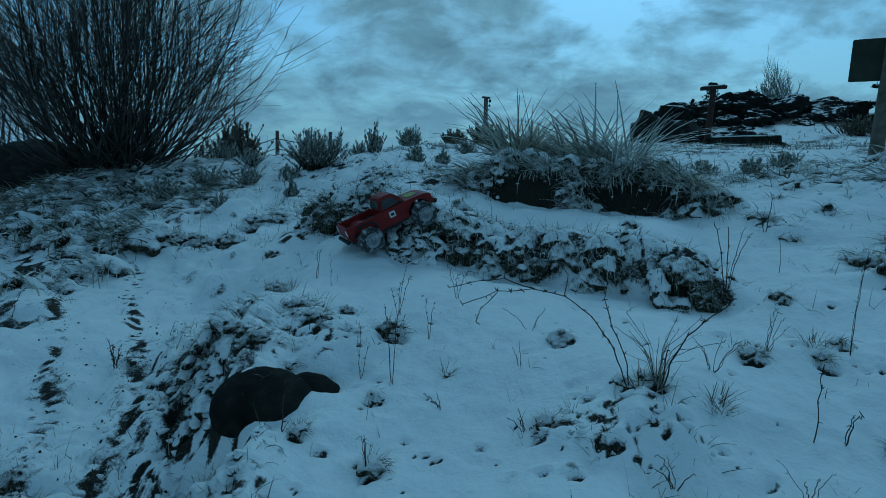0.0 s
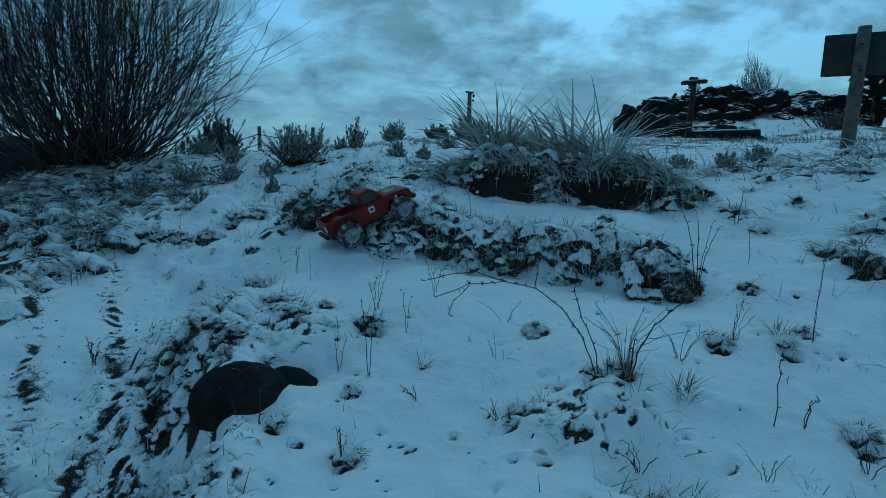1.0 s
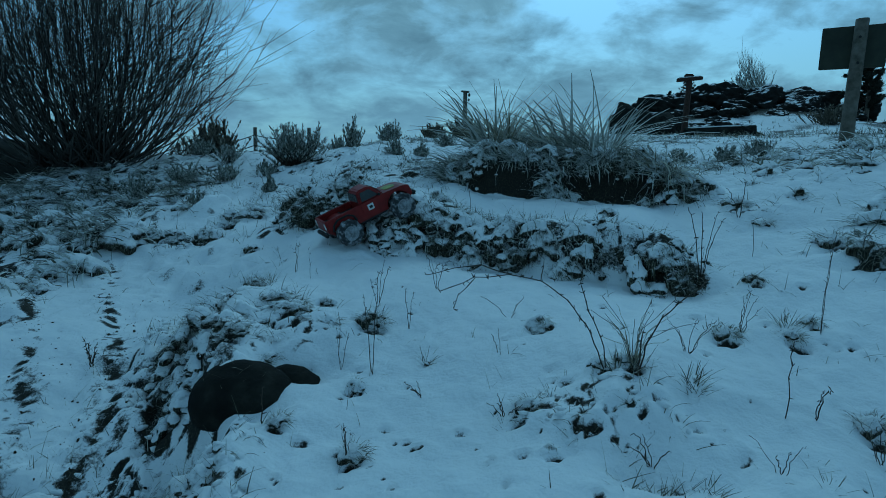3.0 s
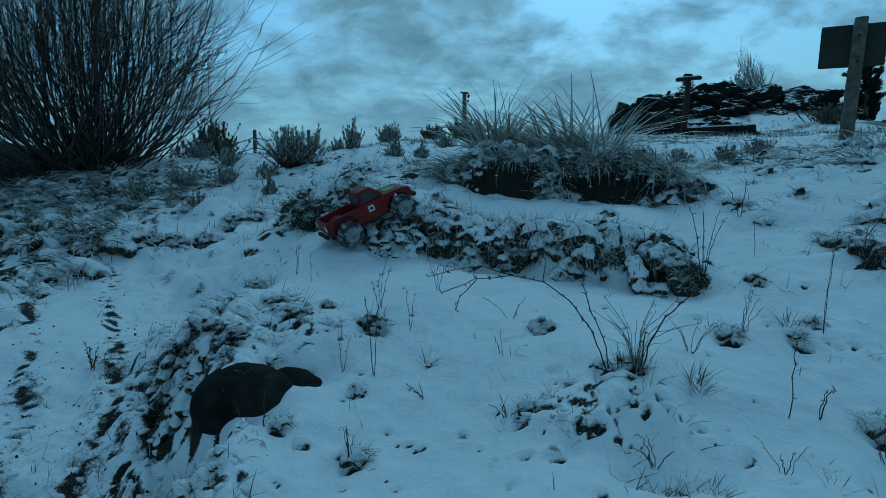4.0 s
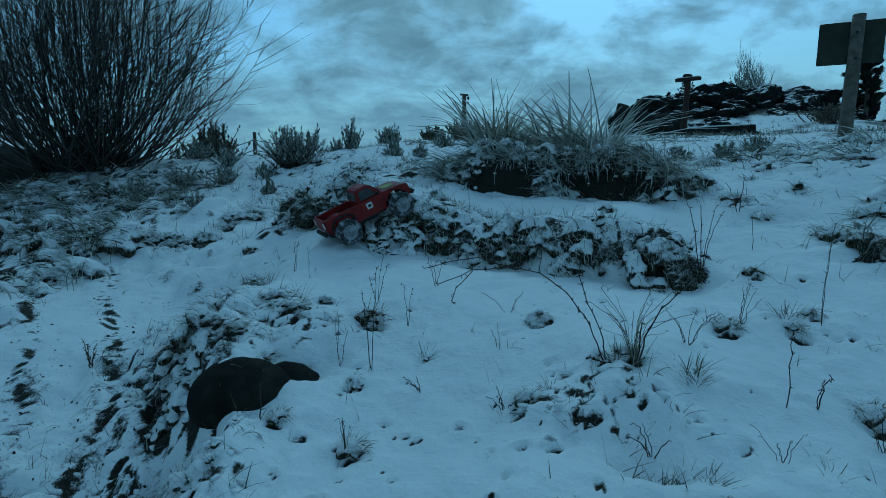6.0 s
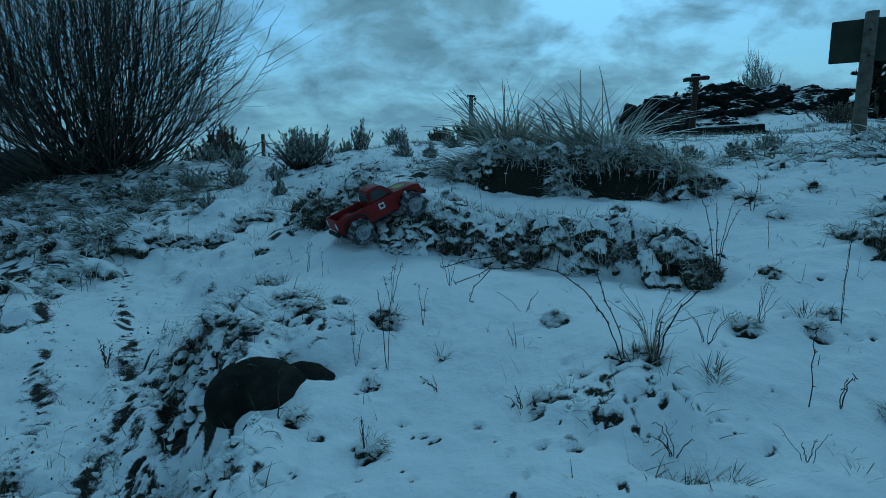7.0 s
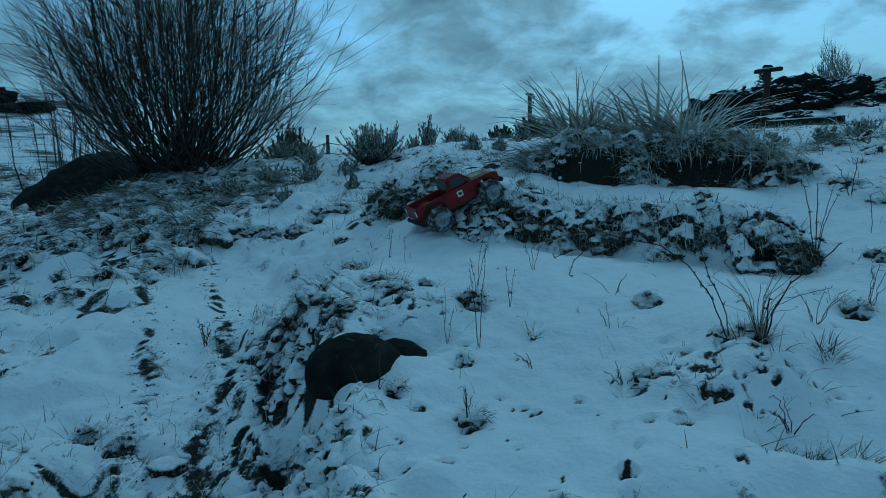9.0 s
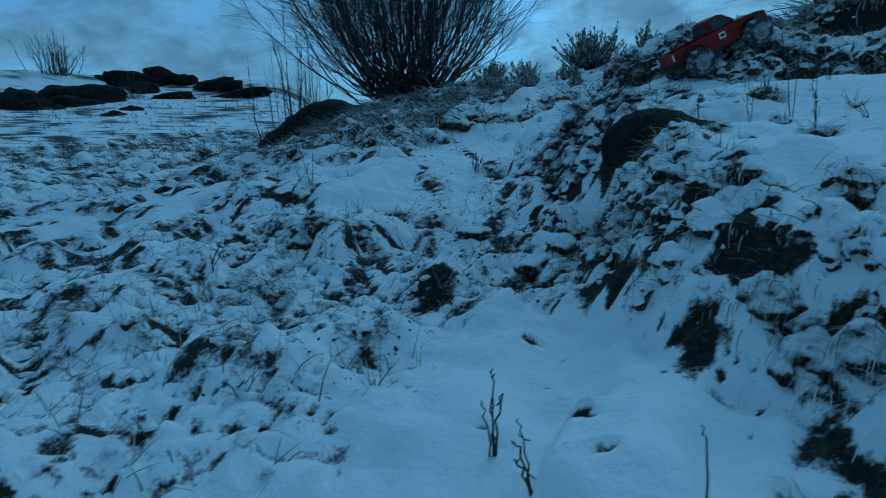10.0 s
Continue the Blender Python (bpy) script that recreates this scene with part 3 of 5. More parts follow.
def thing(name, at, label, category, group="", turn=0.0, kind=""):
    e = new(name)
    e.empty_display_size = 0.1
    e.matrix_world = Matrix.Translation(at) @ Matrix.Rotation(turn, 4, "Z")
    return tagged(e, label, category, group, kind)


def rounded_rock(name, sx, sy, sz, seed, level=4, rough=0.18, mat=None):
    bm = bmesh.new()
    bmesh.ops.create_icosphere(bm, subdivisions=level, radius=1.0)
    off = Vector((seed * 3.7, seed * 1.3, seed * 7.1))
    for v in bm.verts:
        d = v.co.normalized()
        k = 1 + rough * noise.noise(d * 1.3 + off) + rough * 0.5 * noise.noise(d * 3.1 + off) + rough * 0.26 * noise.noise(d * 7 + off) + rough * 0.16 * noise.noise(d * 17 + off)
        cut = 1 - 0.7 * rough * max(0, noise.noise(d * 2.0 - off))
        v.co = Vector((d.x * sx, d.y * sy, d.z * sz)) * k * cut
    for f in bm.faces:
        f.smooth = True
    me = bpy.data.meshes.new(name)
    bm.to_mesh(me)
    bm.free()
    me.materials.append(mat or ROCK)
    return new(name, me)


# ---- plants: kinds ----
rng = np.random.default_rng(7)


def many(name, verts, faces, mat, smooth=True):
    """One mesh from arrays; the faces all have the same number of corners."""
    me = bpy.data.meshes.new(name)
    me.vertices.add(len(verts))
    me.vertices.foreach_set("co", np.asarray(verts, np.float32).reshape(-1))
    faces = np.asarray(faces)
    me.loops.add(faces.size)
    me.loops.foreach_set("vertex_index", faces.reshape(-1).astype(np.int32))
    me.polygons.add(len(faces))
    me.polygons.foreach_set("loop_start", np.arange(len(faces)) * faces.shape[1])
    me.polygons.foreach_set("use_smooth", np.full(len(faces), smooth))
    me.materials.append(mat)
    me.update(calc_edges=True)
    return me


def blade_spines(base, heading, lean, droop, length, n=5):
    """Points along arching blades: (count, n, 3)."""
    s = np.linspace(0, 1, n)
    ang = lean[:, None] + droop[:, None] * s[None, :]
    ds = length[:, None] / (n - 1)
    out = np.concatenate([np.zeros((len(base), 1)), np.cumsum(np.sin(ang[:, 1:]) * ds, 1)], 1)
    up = np.concatenate([np.zeros((len(base), 1)), np.cumsum(np.cos(ang[:, 1:]) * ds, 1)], 1)
    x = base[:, 0:1] + out * np.cos(heading)[:, None]
    y = base[:, 1:2] + out * np.sin(heading)[:, None]
    return np.stack([x, y, base[:, 2:3] + up], -1)


def ribbons(spines, width):
    """Tapering blades, slightly folded, round the spines, as quads."""
    c, n, _ = spines.shape
    d = spines[:, -1, :2] - spines[:, 0, :2] + 1e-6
    side = np.stack([-d[:, 1], d[:, 0]], -1)
    side /= np.linalg.norm(side, axis=1, keepdims=True)
    taper = np.linspace(1, 0.12, n) ** 0.7
    off = np.zeros((c, n, 3))
    off[..., :2] = side[:, None, :] * taper[None, :, None] * (width[:, None, None] / 2)
    off[..., 2] = 0.25 * width[:, None] * taper[None, :]
    verts = np.stack([spines - off, spines + off], 2).reshape(-1, 3)
    i = (np.arange(c)[:, None] * n + np.arange(n - 1)[None, :]).reshape(-1) * 2
    return verts, np.stack([i, i + 1, i + 3, i + 2], -1)


def ico(level):
    bm = bmesh.new()
    bmesh.ops.create_icosphere(bm, subdivisions=level, radius=1.0)
    v = np.array([p.co[:] for p in bm.verts])
    f = np.array([[q.index for q in p.verts] for p in bm.faces])
    bm.free()
    return v, f


ICO1, ICO2 = ico(1), ico(2)


def lumps(centres, radii, tangents, rough=0.3, shape=ICO1):
    """Uneven rounded lumps, long along their tangents."""
    v, f = shape
    c = len(centres)
    t = tangents / (np.linalg.norm(tangents, axis=1, keepdims=True) + 1e-9)
    side = np.cross(t, np.array([0, 0, 1.0]) + 1e-3)
    side /= np.linalg.norm(side, axis=1, keepdims=True)
    up = np.cross(side, t)
    k = 1 + rough * (rng.random((c, len(v))) - 0.5)
    local = v[None] * radii[:, None, :] * k[..., None]
    p = centres[:, None, :] + local[..., 0:1] * t[:, None] + local[..., 1:2] * side[:, None] + local[..., 2:3] * up[:, None]
    faces = (np.arange(c)[:, None, None] * len(v) + f[None]).reshape(-1, 3)
    return p.reshape(-1, 3), faces


def child(name, mesh, parent, label=""):
    ob = new(name, mesh)
    ob.parent = parent
    if label:
        tagged(ob, label)
    return ob


def make_tussock(radius, length, count, snow, mat, comb=None, width=0.0035, lump=1.0, sag=1.6, turf=None, fine=7.5):
    """Meshes of a grass tussock and the snow heaped on it. comb: a heading that all blades bend to."""
    r, a = radius * np.sqrt(rng.random(count)), rng.random(count) * 2 * math.pi
    up, by = 0.75 * snow * (1 - (r / radius) ** 2) - 0.012, r * np.sin(a)
    if comb is not None and comb < 0:
        up, by = up - 0.8 * np.maximum(-by, 0), by - 0.25 * radius
    base = np.stack([r * np.cos(a), by, up], -1)
    heading = a + rng.normal(0, 0.5, count)
    if comb is not None:
        heading = np.where(rng.random(count) < 0.78, comb + rng.normal(0, 0.45, count), heading)
    ln = length * (0.5 + 0.7 * rng.random(count))
    lean = 0.15 + 0.5 * rng.random(count) + 0.35 * r / radius
    droop = sag * (0.3 + rng.random(count))
    sp = blade_spines(base, heading, lean, droop, ln)
    v, f = ribbons(sp, width * (0.6 + 0.8 * rng.random(count)))
    blades = many("blades", v, f, mat)
    return blades, mound(radius, snow, comb, lump, turf or TURF, fine)


def mound(radius, tall, comb, lump, mat, fine):
    """Turf heaped with knobbly pillows of snow; hanging ones sag down their front."""
    n = int(12 + 110 * radius)
    r, a = radius * np.sqrt(rng.random(n)) * 0.95, rng.random(n) * 2 * math.pi
    z = tall * (1 - (r / radius) ** 2) * (0.75 + 0.4 * rng.random(n)) - 0.35 * tall
    y = r * np.sin(a)
    if comb is not None and comb < 0:
        y, z = y - 0.25 * radius, z - 0.9 * np.maximum(-y, 0)
    size = radius * (0.19 + 0.24 * rng.random(n)) * lump
    tang = np.stack([np.cos(a) + rng.normal(0, 0.5, n), np.sin(a) + rng.normal(0, 0.5, n), -0.5 - 0.6 * rng.random(n)], -1)
    radii = np.stack([size * (1.0 + 0.35 * rng.random(n)), size, size * (0.65 + 0.3 * rng.random(n))], -1)
    v, f = lumps(np.stack([r * np.cos(a), y, z], -1), radii, tang, 0.0, ICO2)
    return fuse(many("snow_mound", v, f, mat), radius / fine, rng.uniform(0, 50, 3))


def fuse(mesh, voxel, off):
    """Melts overlapping lumps into one soft, uneven skin."""
    ob = new("fuse", mesh)
    remesh = ob.modifiers.new("fuse", "REMESH")
    remesh.mode, remesh.voxel_size, remesh.use_smooth_shade = "VOXEL", voxel, True
    soften = ob.modifiers.new("soften", "SMOOTH")
    soften.factor, soften.iterations = 0.5, 3
    bpy.context.view_layer.update()
    out = bpy.data.meshes.new_from_object(ob.evaluated_get(bpy.context.evaluated_depsgraph_get()))
    bpy.data.objects.remove(ob)
    for p in out.vertices:
        q = p.co * 55 + Vector(off)
        p.co += 0.007 * noise.noise_vector(q) + 0.004 * noise.noise_vector(q * 2.3)
    out.polygons.foreach_set("use_smooth", [True] * len(out.polygons))
    out.name = "snow_mound"
    return out


def tussock(meshes, x, y, turn, scale, label, group, sink=0.01, name="grass_tussock"):
    t = thing(name, spot(x, y, sink), label, "grass", group, turn)
    t.scale = (scale, scale, scale)
    tagged(child("blade_tuft", meshes[0], t), kind="stuff")
    child("snow_mound", meshes[1], t, "lumpy snow over dark turf")
    return t


LOW = [make_tussock(0.06, 0.085, 90, 0.03, GRASS) for _ in range(5)]
WIDE = [make_tussock(0.10, 0.11, 160, 0.055, GRASS) for _ in range(5)]
HANG = [make_tussock(0.10, 0.12, 90, 0.08, (GRASS, FROST, FROST, GRASS)[i % 4], comb=-math.pi / 2, width=0.004, sag=2.2, lump=0.95, turf=(THICK_SNOW, TURF, THICK_SNOW)[i % 3]) for i in range(8)]
PILLOW = [make_tussock(0.13, 0.11, 45, 0.10, (FROST, GRASS, FROST)[i % 3], comb=-math.pi / 2, lump=0.8, width=0.005, sag=2.4, turf=THICK_SNOW, fine=9) for i in range(6)]
KNOB = [make_tussock(0.12, 0.09, 50, 0.085, (GRASS, FROST)[i % 2], comb=-math.pi / 2, lump=0.62, width=0.004, sag=2.4, fine=12, turf=(THICK_SNOW, TURF)[i % 2]) for i in range(6)]
DARK = [make_tussock(0.11, 0.12, 200, 0.07, GRASS, comb=-math.pi / 2, turf=BARE_TURF) for _ in range(4)]
SPIKY = [make_tussock(0.022, 0.085, 18, 0.012, GRASS, width=0.0034, sag=0.35) for _ in range(5)]
COMBED = [make_tussock(0.12, 0.27, 50, 0.06, (FROST, GRASS)[i % 2], comb=(math.pi + 0.4, -0.5, math.pi + 0.9, -0.9)[i % 4], width=0.012, sag=1.9) for i in range(6)]
MATTED = [make_tussock(0.14, 0.2, 55, 0.1, (GRASS, FROST, FROST)[i % 3], comb=(math.pi + 0.8, -1.0, math.pi + 1.1)[i % 3], width=0.013, sag=2.3) for i in range(6)]
SWEPT = [make_tussock(0.09, 0.29, 70, 0.05, (FROST, STRAW, FROST)[i % 3], comb=(math.pi + 0.35, -0.5)[i % 2], width=0.009, sag=1.9) for i in range(6)]
DRAPE = [make_tussock(0.10, 0.27, 60, 0.06, FROST, comb=-math.pi / 2 - 0.3, width=0.007, sag=1.9) for _ in range(5)]
TALL = [make_tussock(0.07, 0.52, 60, 0.05, (STRAW, FROST)[i % 2], width=0.013, sag=0.75) for i in range(4)]


def scatter(kinds, places, label, group, scale=(0.8, 1.25), turn=None, sink=0.012, name="grass_tussock"):
    for x, y in places:
        a = rng.random() * 6.283 if turn is None else turn + rng.normal(0, 0.25)
        tussock(kinds[rng.integers(len(kinds))], x, y, a, scale[0] + (scale[1] - scale[0]) * rng.random(), label, group, sink, name)


def bed(name, kinds, places, label, scale, turn, sink=0.02):
    """Very many tussocks as one sheet of mounds and one of blades."""
    sets, joined = {}, {}
    for x, y in places:
        pair = kinds[rng.integers(len(kinds))]
        k, a, at = scale[0] + (scale[1] - scale[0]) * rng.random(), turn + rng.normal(0, 0.4), spot(x, y, sink)
        for me in pair:
            if me.name not in sets:
                v = np.empty(len(me.vertices) * 3)
                f = np.empty(len(me.loops), int)
                me.loops.foreach_get("vertex_index", f)
                me.vertices.foreach_get("co", v)
                sets[me.name] = (me, v.reshape(-1, 3), f.reshape(-1, 4), [])
            v = sets[me.name][1] * k
            sets[me.name][3].append(np.stack([v[:, 0] * math.cos(a) - v[:, 1] * math.sin(a) + at.x, v[:, 0] * math.sin(a) + v[:, 1] * math.cos(a) + at.y, v[:, 2] + at.z], -1))
    for me, v, f, copies in sets.values():
        out = joined.setdefault(me.materials[0], [[], [], 0])
        for c in copies:
            out[0].append(c)
            out[1].append(f + out[2])
            out[2] += len(c)
    t = thing(name, (0, 0, 0), label, "grass", kind="stuff")
    for mat, (v, f, _) in joined.items():
        tagged(child("mounds" if mat in (TURF, BARE_TURF, THICK_SNOW) else "blades", many("tussock_bed", np.concatenate(v), np.concatenate(f), mat), t), kind="stuff")


def along(n, x0, x1, line, jitter):
    return [(x, line(x) + rng.normal(0, jitter)) for x in np.linspace(x0, x1, n) + rng.normal(0, 0.03, n)]


# the small turf bank: dark lobes at its foot, snow heaped on its top
def upper(x):
    return 4.36 - 0.45 * x


scatter(DARK + HANG[:2], along(24, -0.42, 1.3, lambda x: lower(x) + 0.06, 0.035), "dark turf lobe at the foot of a turf bank", "tussocks on the lower bank", (0.35, 0.95), 0.0, 0.05)
scatter(HANG + KNOB + PILLOW, along(30, -0.5, 1.32, lambda x: lower(x) + 0.16, 0.05), "snow-laden grass tussock hanging over a turf bank", "tussocks on the lower bank", (0.4, 1.15), 0.0, 0.03)
scatter(WIDE + HANG + LOW, along(26, -0.5, 1.3, lambda x: lower(x) + 0.3, 0.08), "snow-crusted tussock on top of a turf bank", "tussocks on the lower bank", (0.45, 0.85), 0.0, 0.03)
scatter(SPIKY, along(12, -0.1, 1.3, lambda x: lower(x) + 0.24, 0.06), "tuft of stiff grass on top of a turf bank", "tussocks on the lower bank", (0.8, 1.3))
scatter(HANG + DARK[:2] + KNOB, [(-0.95, 3.87), (-0.88, 3.8), (-0.8, 3.74), (-0.72, 3.74), (-0.64, 3.72), (-0.56, 3.7), (-0.48, 3.72), (-0.78, 3.86), (-0.6, 3.84), (-0.42, 3.7), (-0.36, 3.78), (-0.2, 3.74), (-0.1, 3.68), (-0.7, 3.64), (-0.5, 3.6)], "snow-crusted tussock on dark turf at the end of the bank", "tussocks on the lower bank", (0.5, 0.95), 0.0, 0.03)
scatter(HANG + KNOB + PILLOW, [(-0.27, 3.22), (-0.2, 3.2), (-0.13, 3.24), (-0.3, 3.3), (-0.22, 3.3), (-0.08, 3.32), (-0.16, 3.34), (-0.05, 3.25)], "snow-heaped lobe of turf at the end of the bank", "tussocks on the lower bank", (0.6, 0.85), 0.0, 0.03)
# the overhanging upper bank with its long grass
scatter(DARK, along(10, 0.15, 1.7, lambda x: upper(x) + 0.1, 0.02), "dark turf overhanging a bare undercut", "tussocks on the upper bank", (0.7, 1.1), 0.0, 0.0)
scatter(HANG + PILLOW, along(15, 0.1, 1.75, lambda x: upper(x) + 0.15, 0.03), "snow-laden grass tussock hanging over a dark undercut", "tussocks on the upper bank", (0.7, 1.15), -0.1, -0.01)
scatter(HANG + PILLOW + KNOB, [(x, upper(x) + 0.04) for x in (0.12, 0.2, 0.28, 0.36, 0.8, 0.88, 0.96, 1.52, 1.6, 1.68)], "snow-laden tussock at the foot of the upper bank", "tussocks on the upper bank", (0.6, 0.9), 0.0, 0.02)
scatter(DRAPE, along(24, 0.3, 1.65, lambda x: upper(x) + 0.1, 0.05), "pale grass draped over the dark undercut bank", "tussocks on the upper bank", (0.45, 0.9), 0.0, -0.02, name="long_grass_clump")
scatter(SWEPT + COMBED[:1], along(38, 0.15, 1.7, lambda x: upper(x) + 0.32, 0.14), "drooping frosted grass swept over the upper bank", "tussocks on the upper bank", (0.55, 1.1), -0.1, name="long_grass_clump")
scatter(WIDE, along(10, 0.2, 1.7, lambda x: upper(x) + 0.5, 0.15), "snow-crusted tussock on the upper bank", "tussocks on the upper bank", (0.6, 1.0))
scatter(TALL, [(0.46, 4.62), (0.53, 4.68), (0.6, 4.6), (0.66, 4.66), (0.56, 4.55), (0.92, 4.5), (1.0, 4.42), (1.08, 4.48), (1.2, 4.35), (1.3, 4.3)], "tall dry straw-coloured grass clump dusted with snow", "tall grass clumps", (0.9, 1.25), name="tall_grass_clump")
# the gully's wall and the near bank
scatter(HANG + KNOB, [(float(edge_of_gully(y)) + 0.04 + rng.normal(0, 0.04), y) for y in np.linspace(1.9, 2.8, 20)], "snow-laden tussock hanging over the gully edge", "tussocks along the gully", (0.5, 1.0), -0.8, 0.03)
scatter(HANG + DARK[:2], [(float(edge_of_gully(y)) - 0.08 + rng.normal(0, 0.03), y) for y in np.linspace(1.9, 2.6, 11)], "dark turf lobe low on the gully wall", "tussocks along the gully", (0.4, 0.7), -0.8, 0.03)
scatter(WIDE + LOW + HANG, [(float(edge_of_gully(y)) + 0.18 + rng.normal(0, 0.06), y) for y in np.linspace(1.95, 2.8, 12)], "snow-crusted tussock above the gully", "tussocks along the gully", (0.4, 0.75), -0.6, 0.025)
scatter(KNOB + HANG, [(float(edge_of_gully(y)) + 0.02 + rng.normal(0, 0.03), y) for y in np.linspace(0.6, 1.42, 14)], "snow-heaped grass tussock sagging over dark hollows", "tussocks on the near bank", (0.5, 0.9), -0.75, 0.03)
scatter(PILLOW + KNOB, [(float(edge_of_gully(y)) + 0.11 + rng.normal(0, 0.03), y) for y in np.linspace(0.58, 1.4, 13)], "snow-heaped grass tussock sagging over dark hollows", "tussocks on the near bank", (0.4, 0.7), -0.75, 0.03)
scatter(KNOB + PILLOW, [(0.02, 0.5), (0.09, 0.52), (0.0, 0.6), (0.1, 0.42), (0.2, 0.45)], "snow-heaped grass tussock sagging over dark hollows", "tussocks on the near bank", (0.4, 0.6), -0.5, 0.03)
scatter(COMBED, [(2.3, 4.3), (2.6, 4.5), (2.9, 4.6), (3.2, 4.9), (3.5, 5.0), (2.5, 3.9), (3.0, 4.2), (2.2, 4.7), (3.3, 4.4), (2.7, 5.1), (3.8, 4.9), (3.0, 5.2), (2.0, 4.4), (2.35, 4.1), (2.75, 3.75), (2.9, 3.9)], "bent frosted grass beside the trail", "grass by the sign", (0.5, 1.0), name="long_grass_clump")
scatter(HANG, [(2.5, 3.2), (2.75, 3.4), (2.35, 3.02), (2.9, 3.2)], "snow-laden grass tussock on the slope", "grass by the sign", (0.9, 1.2), 0.3)
# a tussock leans over each hollow in the snow
for x, y, r in OPEN_HOLLOWS:
    kinds = DARK[:2] + WIDE + HANG[:4] if r > 0.028 else SPIKY
    scatter(kinds, [(x + rng.normal(0, 0.2) * r, y + (1.25 if r > 0.028 else 0.3) * r)], "snow-dusted grass tussock standing out of the snow", "tussocks on the open slope", (9.5 * r, 12.5 * r) if r > 0.028 else (0.4, 0.8), 0.0 if r > 0.028 else None, 0.3 * r)
for x, y, r in LEFT_HOLLOWS:
    scatter(HANG + WIDE + DARK[:2], [(x - 0.3 * r, y + 1.2 * r), (x + 0.7 * r, y + 1.1 * r)], "snow-capped tussock over a dark hollow", "tussocks beside the ruts", (6.5 * r, 9.5 * r), 0.0, 0.35 * r)
for x, y, r in NEAR_HOLLOWS[5:13] + NEAR_HOLLOWS[17:]:
    scatter(PILLOW + HANG, [(x, y + 1.2 * r)], "snow-heaped tussock over a dark hollow", "tussocks on the near bank", (6.5 * r, 9.0 * r), -0.2, 0.3 * r)
# tufts of stiff blades
for kind, x, y, n, wide, s in ((SPIKY, 0.9, 1.62, 4, 0.03, 1.0), (SPIKY, 0.43, 1.58, 3, 0.05, 0.7), (SPIKY, 0.65, 1.25, 7, 0.05, 0.9), (SPIKY, 0.8, 1.28, 2, 0.03, 0.8), (SPIKY, 1.14, 1.28, 4, 0.06, 0.9), (SPIKY, 1.15, 2.05, 3, 0.05, 0.9), (SPIKY, 1.5, 2.08, 4, 0.07, 1.1), (SPIKY, 1.4, 1.52, 4, 0.06, 1.0),
                               (SPIKY, -0.12, 2.24, 4, 0.05, 0.9), (SPIKY, -0.72, 2.7, 4, 0.06, 1.0), (SPIKY, 0.75, 1.68, 4, 0.05, 1.1), (SPIKY, -1.5, 1.74, 5, 0.06, 1.3), (SPIKY, -1.36, 2.37, 1, 0.01, 0.5), (SPIKY, -0.03, 0.82, 4, 0.03, 0.9), (SPIKY, -1.72, 0.95, 2, 0.05, 1.2), (SPIKY, -0.3, 1.57, 2, 0.03, 0.6)):
    scatter(kind, [(x + rng.normal(0, wide), y + 0.6 * rng.normal(0, wide)) for _ in range(n)], "tuft of stiff dead grass poking out of the snow", "stiff tufts", (0.6 * s, s), name="grass_tuft")
# matted dark grass left of the ruts, and the long grass under the willow
places = [(-2.75 + rng.normal(0, 0.3), 4.15 + rng.normal(0, 0.25)) for _ in range(34)] + [(-2.3 + rng.normal(0, 0.12), 3.35 + rng.normal(0, 0.12)) for _ in range(7)] + [(-2.15 + rng.normal(0, 0.12), 3.95 + rng.normal(0, 0.1)) for _ in range(8)]
scatter(MATTED, places, "matted dark dead grass streaked with snow", "matted grass", (0.6, 1.0), 0.0, name="long_grass_clump")
places = [(-3.3 + rng.normal(0, 0.5), 5.2 + rng.normal(0, 0.25)) for _ in range(30)] + [(x, y) for x, y in zip(rng.uniform(-4.2, -1.9, 48), rng.uniform(4.2, 5.4, 48))]
scatter(COMBED + MATTED[:2], places, "long drooping frosted grass under the willow", "long grass under the willow", (0.6, 1.0), 0.0, name="long_grass_clump")
# tussocky ground down to the field, and over the brow
places = [(x, y) for x, y in zip(rng.uniform(-5.2, -1.05, 700), rng.uniform(0.6, 5.4, 700)) if np.abs(x - rut_line(y)).min() > 0.2 and x < edge_of_gully(y) - 0.3 and roughness(x, y) > 0.25]
bed("tussock_field", WIDE + HANG, places[:230], "low snow-capped tussocks on the trodden slope", (0.35, 0.9), -0.3, 0.03)
brow = [(x, y) for x, y in zip(rng.uniform(-0.95, -0.1, 90), rng.uniform(1.98, 2.7, 90)) if roughness(x, y) > 0.3]
bed("tussock_brow", HANG + LOW + WIDE, brow[:30], "small snowy tussocks above the gully", (0.22, 0.5), -0.3)
far_brow = [(x, y) for x, y in zip(rng.uniform(-1.8, 0.5, 90), rng.uniform(4.1, 6.4, 90)) if roughness(x, y) > 0.25]
bed("crest_tussocks", HANG + LOW + WIDE, far_brow[:40], "snow-capped tussocks along the crest", (0.35, 0.9), -0.1)
field = [(x, y) for x, y in zip(rng.uniform(-13, -3.2, 500), rng.uniform(2.0, 13, 500)) if -x > 0.5 * y]
bed("field_tussocks", WIDE + HANG + DARK[:2], field[:240], "snow-capped tussocks dotted over the field", (0.9, 2.0), -0.5, 0.03)
side = [(x, y) for x, y in zip(rng.uniform(1.75, 3.6, 60), rng.uniform(2.7, 4.7, 60))]
bed("slope_tussocks", WIDE + HANG + COMBED[:2], side[:30], "snowy tussocks on the slope below the sign", (0.4, 0.9), -0.2, 0.025)
